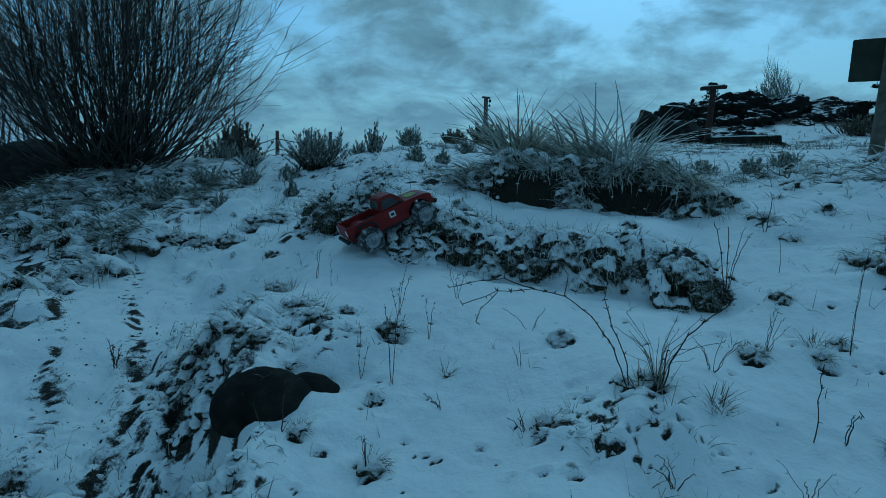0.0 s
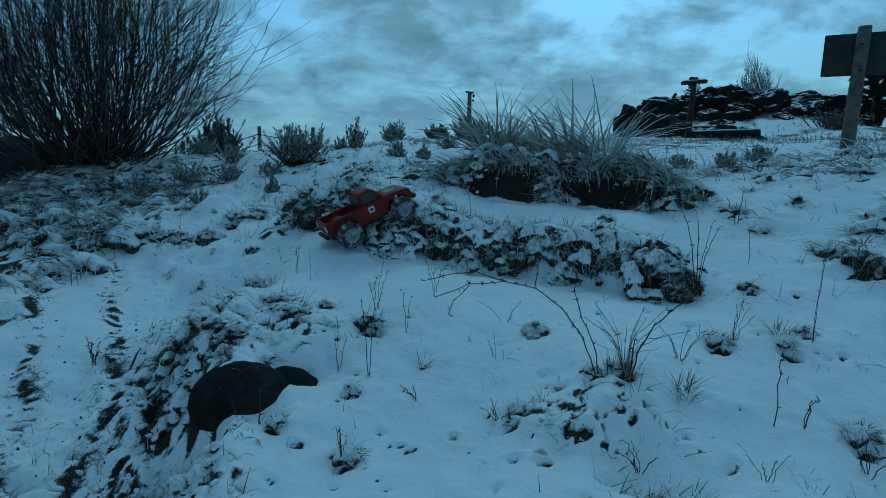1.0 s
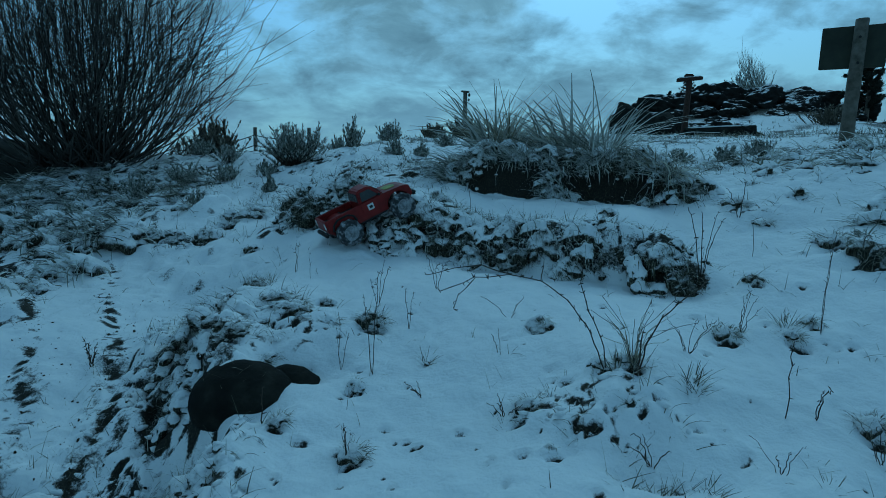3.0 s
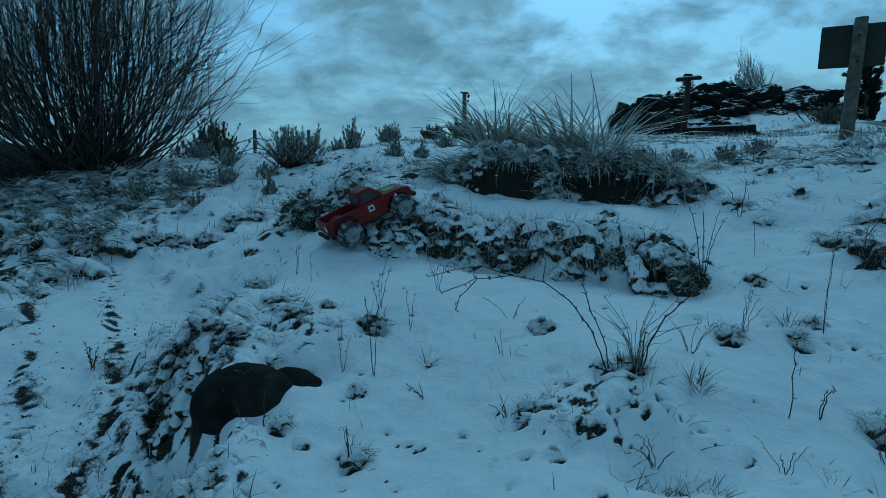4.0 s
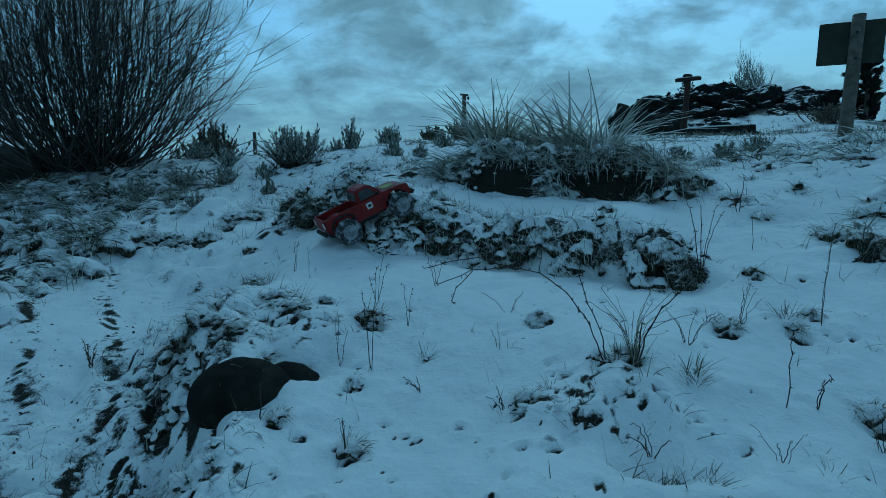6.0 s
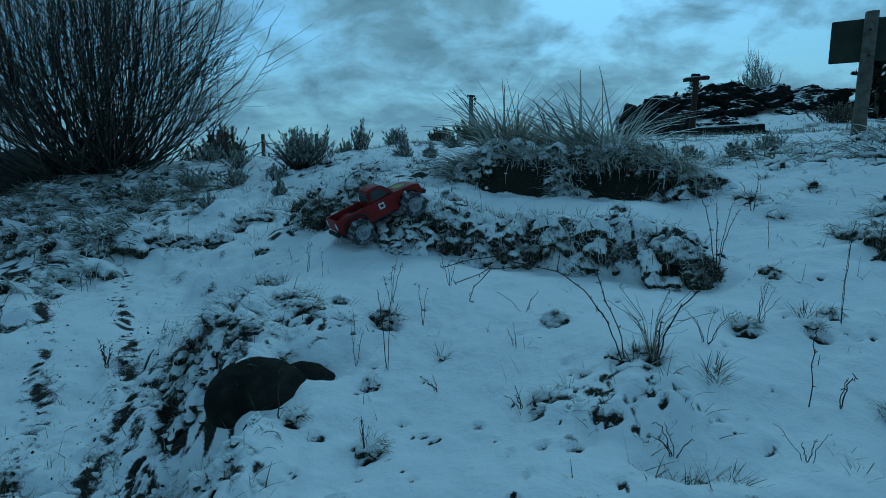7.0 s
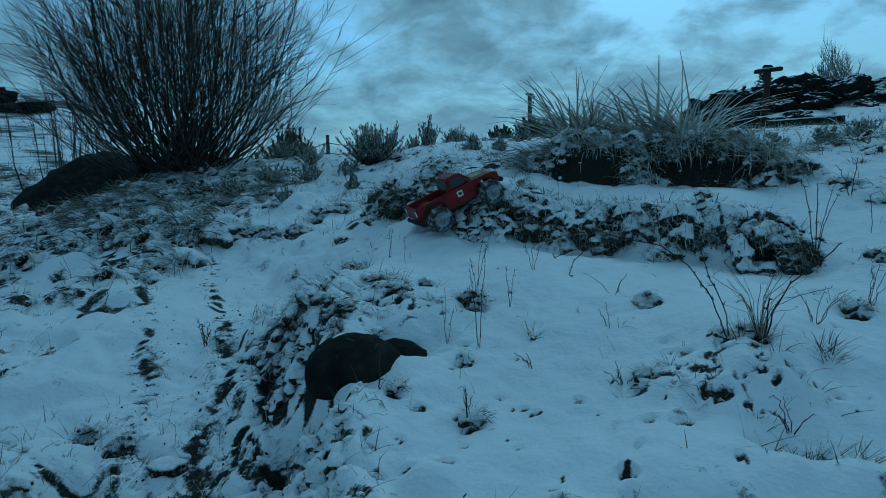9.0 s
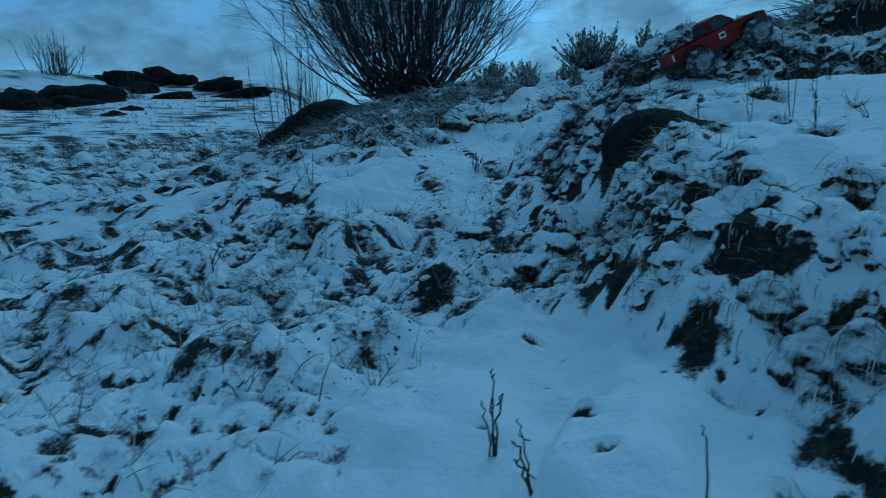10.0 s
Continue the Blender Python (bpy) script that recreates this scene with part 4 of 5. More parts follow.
near = [(x, y) for x, y in zip(rng.uniform(-2.4, -0.6, 500), rng.uniform(0.35, 1.9, 500)) if x < edge_of_gully(y) - 0.1 and shelf(x, y) < 0.1]
bed("gully_turf", HANG + LOW + WIDE, near[:90], "crumbled snowy turf on the gully floor", (0.18, 0.45), -0.5, 0.02)


def grass_field():
    """Loose blades and snow lumps over all the rougher ground, too many to count."""
    n = 9000
    x = np.concatenate([rng.uniform(-2.6, 2.6, n), rng.uniform(-12, 8, n), rng.uniform(-30, 30, n // 2)])
    y = np.concatenate([rng.uniform(0.2, 5.0, n), rng.uniform(1.0, 13, n), rng.uniform(6, 36, n // 2)])
    r = roughness(x, y) + 0.25 * step(y, 4.5, 6) + 0.2 * step(-x, 3, 5)
    r = r * (1 - 0.55 * step(-x, 1.7, 2.2) * (1 - step(-x, 4.5, 6)))
    keep = (rng.random(len(x)) < np.clip(r, 0.03, 1)) & (np.hypot(x, y) > 0.9) & (shelf(x, y) < 0.2)
    x, y = x[keep], y[keep]
    d = np.hypot(x, y)
    reps = 3
    xx, yy = np.repeat(x, reps) + rng.normal(0, 0.012, len(x) * reps), np.repeat(y, reps) + rng.normal(0, 0.012, len(x) * reps)
    dd = np.repeat(d, reps)
    c = len(xx)
    base = np.stack([xx, yy, height(xx, yy) - 0.006], -1)
    ln = (0.03 + 0.07 * rng.random(c)) * (1 + 0.09 * np.maximum(dd - 3, 0))
    sp = blade_spines(base, rng.random(c) * 6.283, 0.2 + 0.8 * rng.random(c), 1.3 * rng.random(c), ln, 4)
    v, f = ribbons(sp, (0.0022 + 0.0007 * np.maximum(dd - 3, 0)) * (0.7 + 0.7 * rng.random(c)))
    tagged(new("grass_field", many("grass_field", v, f, GRASS)), "dead grass blades poking through the snow", "grass", kind="stuff")
    keep = (rng.random(len(x)) < 0.5) & (r[keep] > 0.2)
    x, y, d = x[keep], y[keep], d[keep]
    c = len(x)
    s = (0.005 + 0.010 * rng.random(c)) * (1 + 0.07 * np.maximum(d - 3, 0))
    centres = np.stack([x, y, height(x, y) + 0.2 * s], -1)
    tang = np.stack([rng.normal(0, 1, c), rng.normal(-0.6, 1, c), rng.normal(0, 0.25, c)], -1)
    v, f = lumps(centres, np.stack([s * 1.7, s, s * 0.7], -1), tang, 0.5)
    tagged(new("snow_lumps", many("snow_lumps", v, f, SNOW)), "small clots of snow lying on the turf", "snow", kind="stuff")


grass_field()


def clods():
    """Dark crumbs of turf thrown into the gully and the ruts."""
    n = 1100
    y = rng.uniform(0.4, 3.2, n)
    lines = rut_line(y)
    x = np.where(rng.random(n) < 0.6, edge_of_gully(y) - 0.3 + rng.normal(0, 0.2, n), np.where(rng.random(n) < 0.5, lines[0], lines[1]) + rng.normal(0, 0.05, n))
    keep = shelf(x, y) < 0.05
    x, y, n = x[keep], y[keep], int(keep.sum())
    s = 0.0015 + 0.004 * rng.random(n) ** 4
    c = np.stack([x, y, height(x, y) + 0.3 * s], -1)
    v, f = lumps(c, np.stack([s * 1.5, s, s * 0.8], -1), rng.normal(0, 1, (n, 3)), 0.6)
    tagged(new("turf_crumbs", many("turf_crumbs", v, f, SOIL)), "dark crumbs of turf scattered over trodden snow", "soil", kind="stuff")


clods()


# ---- bushes and shrubs ----
def wander(p, heading, tilt, length, n, bend, seed_rng, rise=0.0):
    """A slightly crooked path of n points from p."""
    pts, q = [Vector(p)], Vector(p)
    for i in range(n - 1):
        heading += seed_rng.gauss(0, bend)
        tilt = max(0.0, tilt - rise + seed_rng.gauss(0, bend * 0.5))
        q = q + Vector((math.sin(tilt) * math.cos(heading), math.sin(tilt) * math.sin(heading), math.cos(tilt))) * (length / (n - 1))
        pts.append(q.copy())
    return pts


def willow(x, y, tall, stems, label, seed, fan=0.85, thick=0.011, twigs=7, foot=0.3, name="willow_bush", mat=None, lean=0.0):
    r = random.Random(seed)
    t = thing(name, spot(x, y, 0.03), label, "bush")
    main, fine = Pile(), Pile()
    for i in range(stems):
        a, f = r.random() * 6.283, r.random() ** 0.6
        tilt = f * fan
        ln = tall * (0.55 + 0.45 * r.random()) * (1 - 0.3 * f)
        p = Vector((r.gauss(0, 0.6) * foot, r.gauss(0, 0.6) * foot, 0)) + Vector((math.cos(a), math.sin(a), 0)) * foot * f * 0.5
        pts = [q + Vector((lean * q.z, 0, 0)) for q in wander(p, a, tilt, ln, 9, 0.2, r, 0.11 * tilt)]
        w = thick * (0.5 + 0.6 * r.random())
        main.add(*tube(pts, [w * (1 - 0.88 * k / 8) for k in range(9)], 4))
        for _ in range(twigs):
            k = r.randint(3, 7)
            q = pts[k].lerp(pts[k + 1], r.random())
            b = wander(q, a + r.gauss(0, 0.9), max(0.05, tilt * 0.9 + r.gauss(0, 0.25)), ln * (0.12 + 0.26 * r.random()), 4, 0.16, r, 0.03)
            fine.add(*tube(b, [w * 0.36, w * 0.27, w * 0.2, w * 0.1], 3))
    tagged(main.part("stem_fan", mat or TWIG, t), kind="stuff")
    tagged(fine.part("twig_spray", mat or TWIG, t, "fine bare twigs"), kind="stuff")
    return t


willow(-3.5, 5.85, 3.05, 310, "large bare willow bush with many fanning stems", 11, fan=1.3, thick=0.012, twigs=14, foot=0.36)
willow(-8.3, 9.9, 2.6, 26, "thin upright bare shrub behind a black boulder", 12, fan=0.28, thick=0.016, twigs=12, foot=0.5, name="bare_shrub")
willow(-4.6, 10.6, 0.85, 120, "low brown leafless shrub on the crest", 13, fan=1.0, thick=0.012, twigs=6, foot=0.45, name="bare_shrub")


def sagebrush(x, y, tall, wide, sprigs, label, seed, mat=None, leaf=0.02, group="sagebrush", tilt_to=0.9, name="sagebrush"):
    """A woody bush whose upright sprigs are set with small leaves."""
    r = random.Random(seed)
    g = np.random.default_rng(seed)
    t = thing(name, spot(x, y, 0.02), label, "bush", group)
    wood = Pile()
    base, head, lean, ln = [], [], [], []
    for i in range(sprigs):
        a, f = r.random() * 6.283, r.random() ** 0.65
        p = Vector((r.gauss(0, 0.07) * wide, r.gauss(0, 0.07) * wide, 0))
        out = tilt_to * 1.3 * f
        length = (0.62 + 0.45 * r.random() ** 1.5) / math.hypot(math.sin(out) / (0.5 * wide), math.cos(out) / tall)
        pts = wander(p, a, out, length, 6, 0.16, r, 0.05)
        w = 0.006 * (tall / 0.35) * (0.5 + 0.6 * r.random())
        wood.add(*tube(pts, [w * (1 - 0.8 * k / 5) for k in range(6)], 4))
        for k in range(36):
            j = r.uniform(0.9, 4.95)
            q = pts[int(j)].lerp(pts[int(j) + 1], j - int(j))
            base.append(tuple(q))
            head.append(r.random() * 6.283)
            lean.append(0.25 + 0.5 * r.random())
            ln.append(leaf * (0.8 + 1.1 * r.random()))
    tagged(wood.part("branchwork", STEM, t), kind="stuff")
    n = len(base)
    sp = blade_spines(np.array(base), np.array(head), np.array(lean), 0.3 * g.random(n), np.array(ln), 3)
    v, f = ribbons(sp, np.array(ln) * 0.46)
    tagged(child("foliage", many("foliage", v, f, mat or SAGE), t, "small frosted grey-green leaves"), kind="stuff")
    return t


sagebrush(-1.38, 5.75, 0.40, 1.0, 190, "grey-green sagebrush dusted with snow", 21)
sagebrush(-0.92, 6.3, 0.38, 0.29, 44, "narrow upright sagebrush dusted with snow", 22, tilt_to=0.55)
sagebrush(-2.3, 22.5, 0.85, 1.2, 130, "dark rounded bush on the skyline", 23, leaf=0.06)
sagebrush(0.45, 14.0, 0.5, 1.4, 130, "brownish leafless bush at the foot of a pole", 24, mat=BRUSH, leaf=0.05)
sagebrush(-0.35, 14.3, 0.42, 0.8, 60, "brownish leafless bush at the foot of a pole", 25, mat=BRUSH, leaf=0.05)
sagebrush(-1.82, 4.5, 0.17, 0.2, 22, "small sagebrush sprig in the snow", 26, leaf=0.014)
sagebrush(-4.0, 10.2, 0.95, 1.2, 150, "low brown leafless shrub on the crest", 27, mat=BRUSH, leaf=0.045, tilt_to=0.7)
for i, (x, y, h, w) in enumerate(((-2.2, 5.1, 0.2, 0.45), (-1.9, 5.3, 0.17, 0.45), (-1.55, 5.4, 0.15, 0.35), (-2.5, 4.9, 0.2, 0.45), (-2.1, 5.9, 0.2, 0.55), (-2.55, 6.2, 0.24, 0.55), (-2.75, 4.35, 0.2, 0.4), (-1.36, 4.85, 0.2, 0.14), (-0.35, 5.4, 0.18, 0.22), (-0.1, 5.2, 0.18, 0.2), (0.1, 6.2, 0.2, 0.3), (-1.1, 6.6, 0.24, 0.3), (2.3, 4.6, 0.13, 0.3), (2.7, 4.9, 0.13, 0.35), (2.0, 4.8, 0.12, 0.3))):
    sagebrush(x, y, h, w, 44, "low frosted sagebrush among long grass", 40 + i, leaf=0.017, group="low sagebrush")


# ---- boulders ----
def boulder(x, y, sx, sy, sz, up, label, seed, turn=0.0, tip=0.0, rough=0.18, name="boulder", level=4, group="", mat=None):
    b = rounded_rock(name, sx, sy, sz, seed, level, rough, mat)
    b.matrix_world = Matrix.Translation((x, y, float(relief(x, y)) + up)) @ Matrix.Rotation(turn, 4, "Z") @ Matrix.Rotation(tip, 4, "Y")
    return tagged(b, label, "rock", group)


boulder(-0.365, 1.92, 0.11, 0.07, 0.075, -0.015, "small dark stone beside a boulder", 4, 0.0, 0.0, 0.2, "stone", 3)
boulder(-0.505, 1.83, 0.175, 0.135, 0.135, -0.08, "rounded dark basalt boulder half buried in snow", 15, 0.1, 0.0, 0.09)
boulder(-6.35, 8.3, 1.15, 0.85, 0.72, 0.12, "large black boulder under a bare willow bush", 5, 0.4, -0.25)
# black ledges of the far outcrop and of the ridge across the field
HIGH_LEDGES = ((15.6, 43.0, 2.4, 1.6, 1.1, 0.15), (17.6, 43.5, 2.2, 1.6, 1.2, -0.1), (19.5, 43.0, 2.6, 1.7, 1.2, 0.05), (21.6, 42.5, 2.2, 1.5, 1.0, -0.2), (23.7, 41.5, 2.3, 1.4, 0.9, -0.2), (26.5, 41.0, 2.6, 1.5, 0.7, 0.0), (18.4, 39.5, 1.7, 1.0, 0.7, 0.1), (20.9, 39.0, 1.5, 1.0, 0.6, -0.1), (14.2, 40.0, 1.6, 1.1, 0.8, 0.2), (16.6, 38.6, 1.3, 0.9, 0.45, 0.0), (13.2, 42.0, 2.0, 1.4, 0.8, 0.2), (22.6, 38.6, 1.1, 0.8, 0.4, 0.0))
LOW_LEDGES = ((25.0, 39.0, 1.2, 0.8, 0.4, 0.0), (24.6, 43.4, 2.6, 1.5, 0.9, 0.2), (27.6, 43.2, 2.4, 1.5, 0.9, 0.15), (31.0, 43.0, 2.6, 1.5, 0.7, 0.1), (22.6, 40.6, 1.7, 1.0, 0.55, 0.1), (19.6, 40.9, 1.5, 1.0, 0.6, -0.1), (13.6, 34.0, 1.5, 1.0, 0.6, 0.1), (15.3, 35.0, 1.6, 1.0, 0.65, -0.1), (17.2, 35.6, 1.5, 1.0, 0.5, 0.1), (12.0, 31.0, 1.0, 0.8, 0.5, 0.1), (17.2, 40.8, 1.4, 1.0, 0.6, 0.1))
for i, (x, y, sx, sy, sz, tip) in enumerate(HIGH_LEDGES + LOW_LEDGES):
    boulder(x, y, 1.05 * sx, sy, 1.05 * sz, -0.15, "black rock ledge with snow in its cracks", 60 + i, 0.2 * i, tip, 0.34, "rock_ledge", 5, "rock ledges of the outcrop", CRAG)
for i, (x, y, sx, sy, sz, up) in enumerate(((-26.6, 15.6, 1.5, 1.2, 1.1, 0.4), (-27.5, 19.0, 1.7, 1.2, 1.2, 0.5), (-26.3, 17.6, 1.0, 0.8, 0.6, 0.2), (-36.4, 29.6, 2.5, 1.5, 0.6, 0.5), (-36.2, 31.4, 1.7, 1.2, 1.0, 0.6), (-34.8, 32.0, 1.2, 1.0, 0.6, 0.3),
                                            (-30.6, 31.0, 1.9, 1.2, 0.7, 0.3), (-26.2, 28.2, 1.6, 1.0, 0.4, 0.1), (-27.0, 23.9, 1.0, 0.7, 0.4, 0.1), (-22.5, 17.5, 0.5, 0.4, 0.25, 0.05), (-33.0, 27.0, 1.0, 0.8, 0.5, 0.2), (-21.0, 15.5, 0.6, 0.4, 0.25, 0.0))):
    boulder(x, y, 1.15 * sx, 1.1 * sy, 0.85 * sz, -0.15 * sz, "black rock on a snowy ridge", 80 + i, 0.5 * i, 0.1, 0.3, "ridge_rock", 4, "rocks of the ridge")
for i, (x, y, sx, sy, sz, tip) in enumerate(((-5.2, 3.55, 0.24, 0.12, 0.09, -0.2), (-5.7, 4.8, 0.42, 0.16, 0.12, -0.25), (-5.3, 4.65, 0.22, 0.12, 0.08, -0.2), (-3.75, 2.6, 0.14, 0.1, 0.07, 0.0))):
    boulder(x, y, sx, sy, sz, 0.02, "low dark stone showing through the snow", 95 + i, -0.4, tip, 0.25, "field_stone", 3, "stones in the field")
boulder(8.7, 28.8, 1.15, 0.9, 1.35, 0.1, "dark jagged rock stack beyond the bank", 101, 0.3, 0.15, 0.4, "crag")
boulder(10.2, 29.2, 1.3, 0.9, 0.85, 0.1, "dark jagged rock stack beyond the bank", 102, 1.3, -0.2, 0.4, "crag")
scatter(DARK + KNOB + HANG, [(-0.56 - 0.05 * i + rng.normal(0, 0.015), 1.62 + rng.normal(0, 0.015)) for i in range(6)], "dark crumbling turf below a boulder", "tussocks along the gully", (0.15, 0.3), -0.7, 0.02)
scatter(KNOB + HANG, [(float(edge_of_gully(y)) - 0.06 + rng.normal(0, 0.04), y) for y in np.linspace(1.2, 1.5, 6)], "crumbling snowy turf on the gully wall", "tussocks along the gully", (0.3, 0.55), -0.8, 0.02)
# pieces of dark turf and root below the near boulder
for i, (x, y, s) in enumerate(((-0.66, 1.52, 0.05), (-0.74, 1.46, 0.045), (-0.62, 1.6, 0.04), (-0.8, 1.38, 0.05), (-0.58, 1.66, 0.035), (-1.12, 1.66, 0.05))):
    b = rounded_rock("turf_clod", s * 1.4, s, s * 0.7, 110 + i, 3, 0.4, TURF)
    b.matrix_world = Matrix.Translation(spot(x, y, -0.2 * s)) @ Matrix.Rotation(i * 1.3, 4, "Z")
    tagged(b, "dark clod of turf fallen into the gully", "soil", "fallen clods")


# ---- made things on the hill ----
def box(name, size, mat, parent=None, at=(0, 0, 0), turn=(0, 0, 0), bevel=0.004, label=""):
    bm = bmesh.new()
    bmesh.ops.create_cube(bm, size=1.0)
    bmesh.ops.scale(bm, vec=size, verts=bm.verts)
    bmesh.ops.bevel(bm, geom=list(bm.edges), offset=bevel, segments=2, affect="EDGES")
    me = bpy.data.meshes.new(name)
    bm.to_mesh(me)
    bm.free()
    me.materials.append(mat)
    ob = new(name, me)
    ob.parent = parent
    ob.matrix_basis = Matrix.Translation(at) @ Euler(turn).to_matrix().to_4x4()
    if label:
        tagged(ob, label)
    return ob


def pole_mesh(name, mat, parent, height_, r0, r1, lean=(0, 0), sides=14, wobble=0.0, label=""):
    bm = bmesh.new()
    rows = 9
    for i in range(rows):
        f = i / (rows - 1)
        for k in range(sides):
            a = 2 * math.pi * k / sides
            r = (r0 + (r1 - r0) * f) * (1 + wobble * noise.noise(Vector((math.cos(a) * 2, math.sin(a) * 2, f * 5))))
            bm.verts.new((lean[0] * f + r * math.cos(a), lean[1] * f + r * math.sin(a), height_ * f))
    bm.verts.ensure_lookup_table()
    for i in range(rows - 1):
        for k in range(sides):
            q = (k + 1) % sides
            bm.faces.new([bm.verts[i * sides + k], bm.verts[i * sides + q], bm.verts[(i + 1) * sides + q], bm.verts[(i + 1) * sides + k]])
    bm.faces.new([bm.verts[(rows - 1) * sides + k] for k in range(sides)])
    for f in bm.faces:
        f.smooth = len(f.verts) == 4
    me = bpy.data.meshes.new(name)
    bm.to_mesh(me)
    bm.free()
    me.materials.append(mat)
    ob = new(name, me)
    ob.parent = parent
    if label:
        tagged(ob, label)
    return ob


def trail_sign():
    t = thing("trail_sign", spot(3.745, 5.44, 0.05), "weathered wooden post with a dark sign board seen from behind", "sign", turn=-0.55)
    pole_mesh("post", POST, t, 1.14, 0.058, 0.052, (0.05, -0.02), 18, 0.08)
    box("board", (0.50, 0.03, 0.37), BOARD, t, (0.0, 0.075, 0.92), (0, 0.03, 0), 0.006, "dark green-black board")
    for z in (0.98, 0.76):
        box("bolt", (0.022, 0.02, 0.022), WIRE, t, (0.04, -0.066, z), (0, 0, 0), 0.004)


def marker_post():
    t = thing("marker_post", spot(8.0, 20.5, 0.05), "rust-brown post with a short cross board on top", "post", turn=-0.3)
    pole_mesh("post", RUST, t, 1.95, 0.11, 0.09, (0.1, 0), 12, 0.05)
    box("cross_board", (0.82, 0.22, 0.1), RUST, t, (0.1, 0, 1.99), (0, -0.04, 0), 0.015)
    box("cap", (0.3, 0.16, 0.12), RUST, t, (0.08, 0, 2.1), (0, 0.1, 0), 0.03)
    box("snow_ridge", (0.7, 0.18, 0.03), SNOW, t, (0.1, 0, 2.055), (0, -0.04, 0), 0.012)


def utility_pole():
    t = thing("utility_pole", spot(0.59, 25.8, 0.1), "weathered wooden pole with small fittings near its top", "pole")
    pole_mesh("pole", POST, t, 2.15, 0.105, 0.085, (0.0, 0), 14, 0.05)
    box("cap", (0.36, 0.22, 0.06), POST, t, (0.0, 0, 2.17), (0, 0.1, 0), 0.015)
    box("insulator", (0.1, 0.1, 0.16), BOARD, t, (0.17, -0.05, 2.02), (0, 0, 0), 0.03)
    box("insulator", (0.09, 0.1, 0.12), BOARD, t, (0.15, -0.05, 1.82), (0, 0, 0), 0.03)


def fence():
    ends = []
    for x, y, h in ((-4.2, 12.86, 0.74), (-3.05, 13.0, 0.5), (-5.7, 12.4, 0.72), (-7.4, 12.0, 0.75)):
        t = thing("fence_post", spot(x, y, 0.05), "dark weathered fence post standing in snow", "fence post", "fence posts")
        pole_mesh("post", POST, t, h + 0.05, 0.045, 0.04, (0.01, 0), 12, 0.1)
        ends.append(Vector((x, y, t.location.z + h)))
    ends.sort(key=lambda v: v.x)
    for low in (0.12, 0.34):
        for a, b in zip(ends, ends[1:]):
            a, b = a - Vector((0, 0.05, low)), b - Vector((0, 0.05, low))
            pts = [a.lerp(b, k / 8) - Vector((0, 0, 0.08 * math.sin(math.pi * k / 8))) for k in range(9)]
            w = Pile()
            w.add(*tube(pts, [0.009] * 9, 5))
            tagged(w.part("fence_wire", WIRE), "sagging dark wire strung between fence posts", "wire", "fence wires")


def fallen_log():
    t = thing("fallen_log", spot(8.2, 18.2, 0.0), "dark fallen log with a slanting broken limb", "log", turn=-0.25)
    log = pole_mesh("trunk", ROCK, t, 2.0, 0.17, 0.14, (0, 0), 16, 0.3)
    log.matrix_basis = Matrix.Translation((-1.0, 0, 0.14)) @ Matrix.Rotation(radians(88), 4, "Y")
    limb = pole_mesh("limb", ROCK, t, 1.0, 0.09, 0.05, (0, 0), 12, 0.3)
    limb.matrix_basis = Matrix.Translation((0.55, -0.1, 0.26)) @ Matrix.Rotation(radians(112), 4, "Y")
    box("snow_ridge", (1.7, 0.16, 0.05), SNOW, t, (-0.05, 0, 0.32), (0, -0.03, 0), 0.02)


trail_sign()
marker_post()
utility_pole()
fence()
fallen_log()


def conifer(x, y, tall, wide, label, seed, clumps=420, first=0.12, mat=None, name="pine_tree"):
    """Trunk, limbs, and a crown of many short needle sprays with gaps."""
    r = random.Random(seed)
    g = np.random.default_rng(seed)
    t = thing(name, spot(x, y, 0.1), label, "tree")
    pole_mesh("trunk", POST, t, tall * 0.95, tall * 0.03, tall * 0.008, (tall * 0.02, 0), 10, 0.15)
    limbs, base, head, lean = Pile(), [], [], []
    for i in range(46):
        f = first + (1 - first) * (i + r.random()) / 46
        a = r.random() * 6.283
        ln = wide * 0.5 * (1 - 0.75 * ((f - 0.35) / 0.65 if f > 0.35 else (0.35 - f) * 1.4) ** 1.4) * (0.5 + 0.6 * r.random())
        pts = wander((0, 0, f * tall * 0.93), a, 1.25 + r.gauss(0, 0.15), ln, 5, 0.15, r, 0.06)
        limbs.add(*tube(pts, [tall * 0.006 * (1 - 0.18 * k) for k in range(5)], 4))
        for k in range(clumps // 46):
            j = r.uniform(0.8, 3.99)
            q = pts[int(j)].lerp(pts[int(j) + 1], j - int(j))
            for _ in range(9):
                base.append((q.x + r.gauss(0, 0.03) * tall * 0.4, q.y + r.gauss(0, 0.03) * tall * 0.4, q.z + r.gauss(0, 0.02) * tall * 0.4))
                head.append(r.random() * 6.283)
                lean.append(r.uniform(0.2, 1.6))
    tagged(limbs.part("limbwork", POST, t), kind="stuff")
    n = len(base)
    sp = blade_spines(np.array(base), np.array(head), np.array(lean), 0.3 * g.random(n), tall * (0.025 + 0.03 * g.random(n)), 3)
    v, f = ribbons(sp, np.full(n, tall * 0.012))
    tagged(child("crown", many("crown", v, f, mat or NEEDLE), t), kind="stuff")


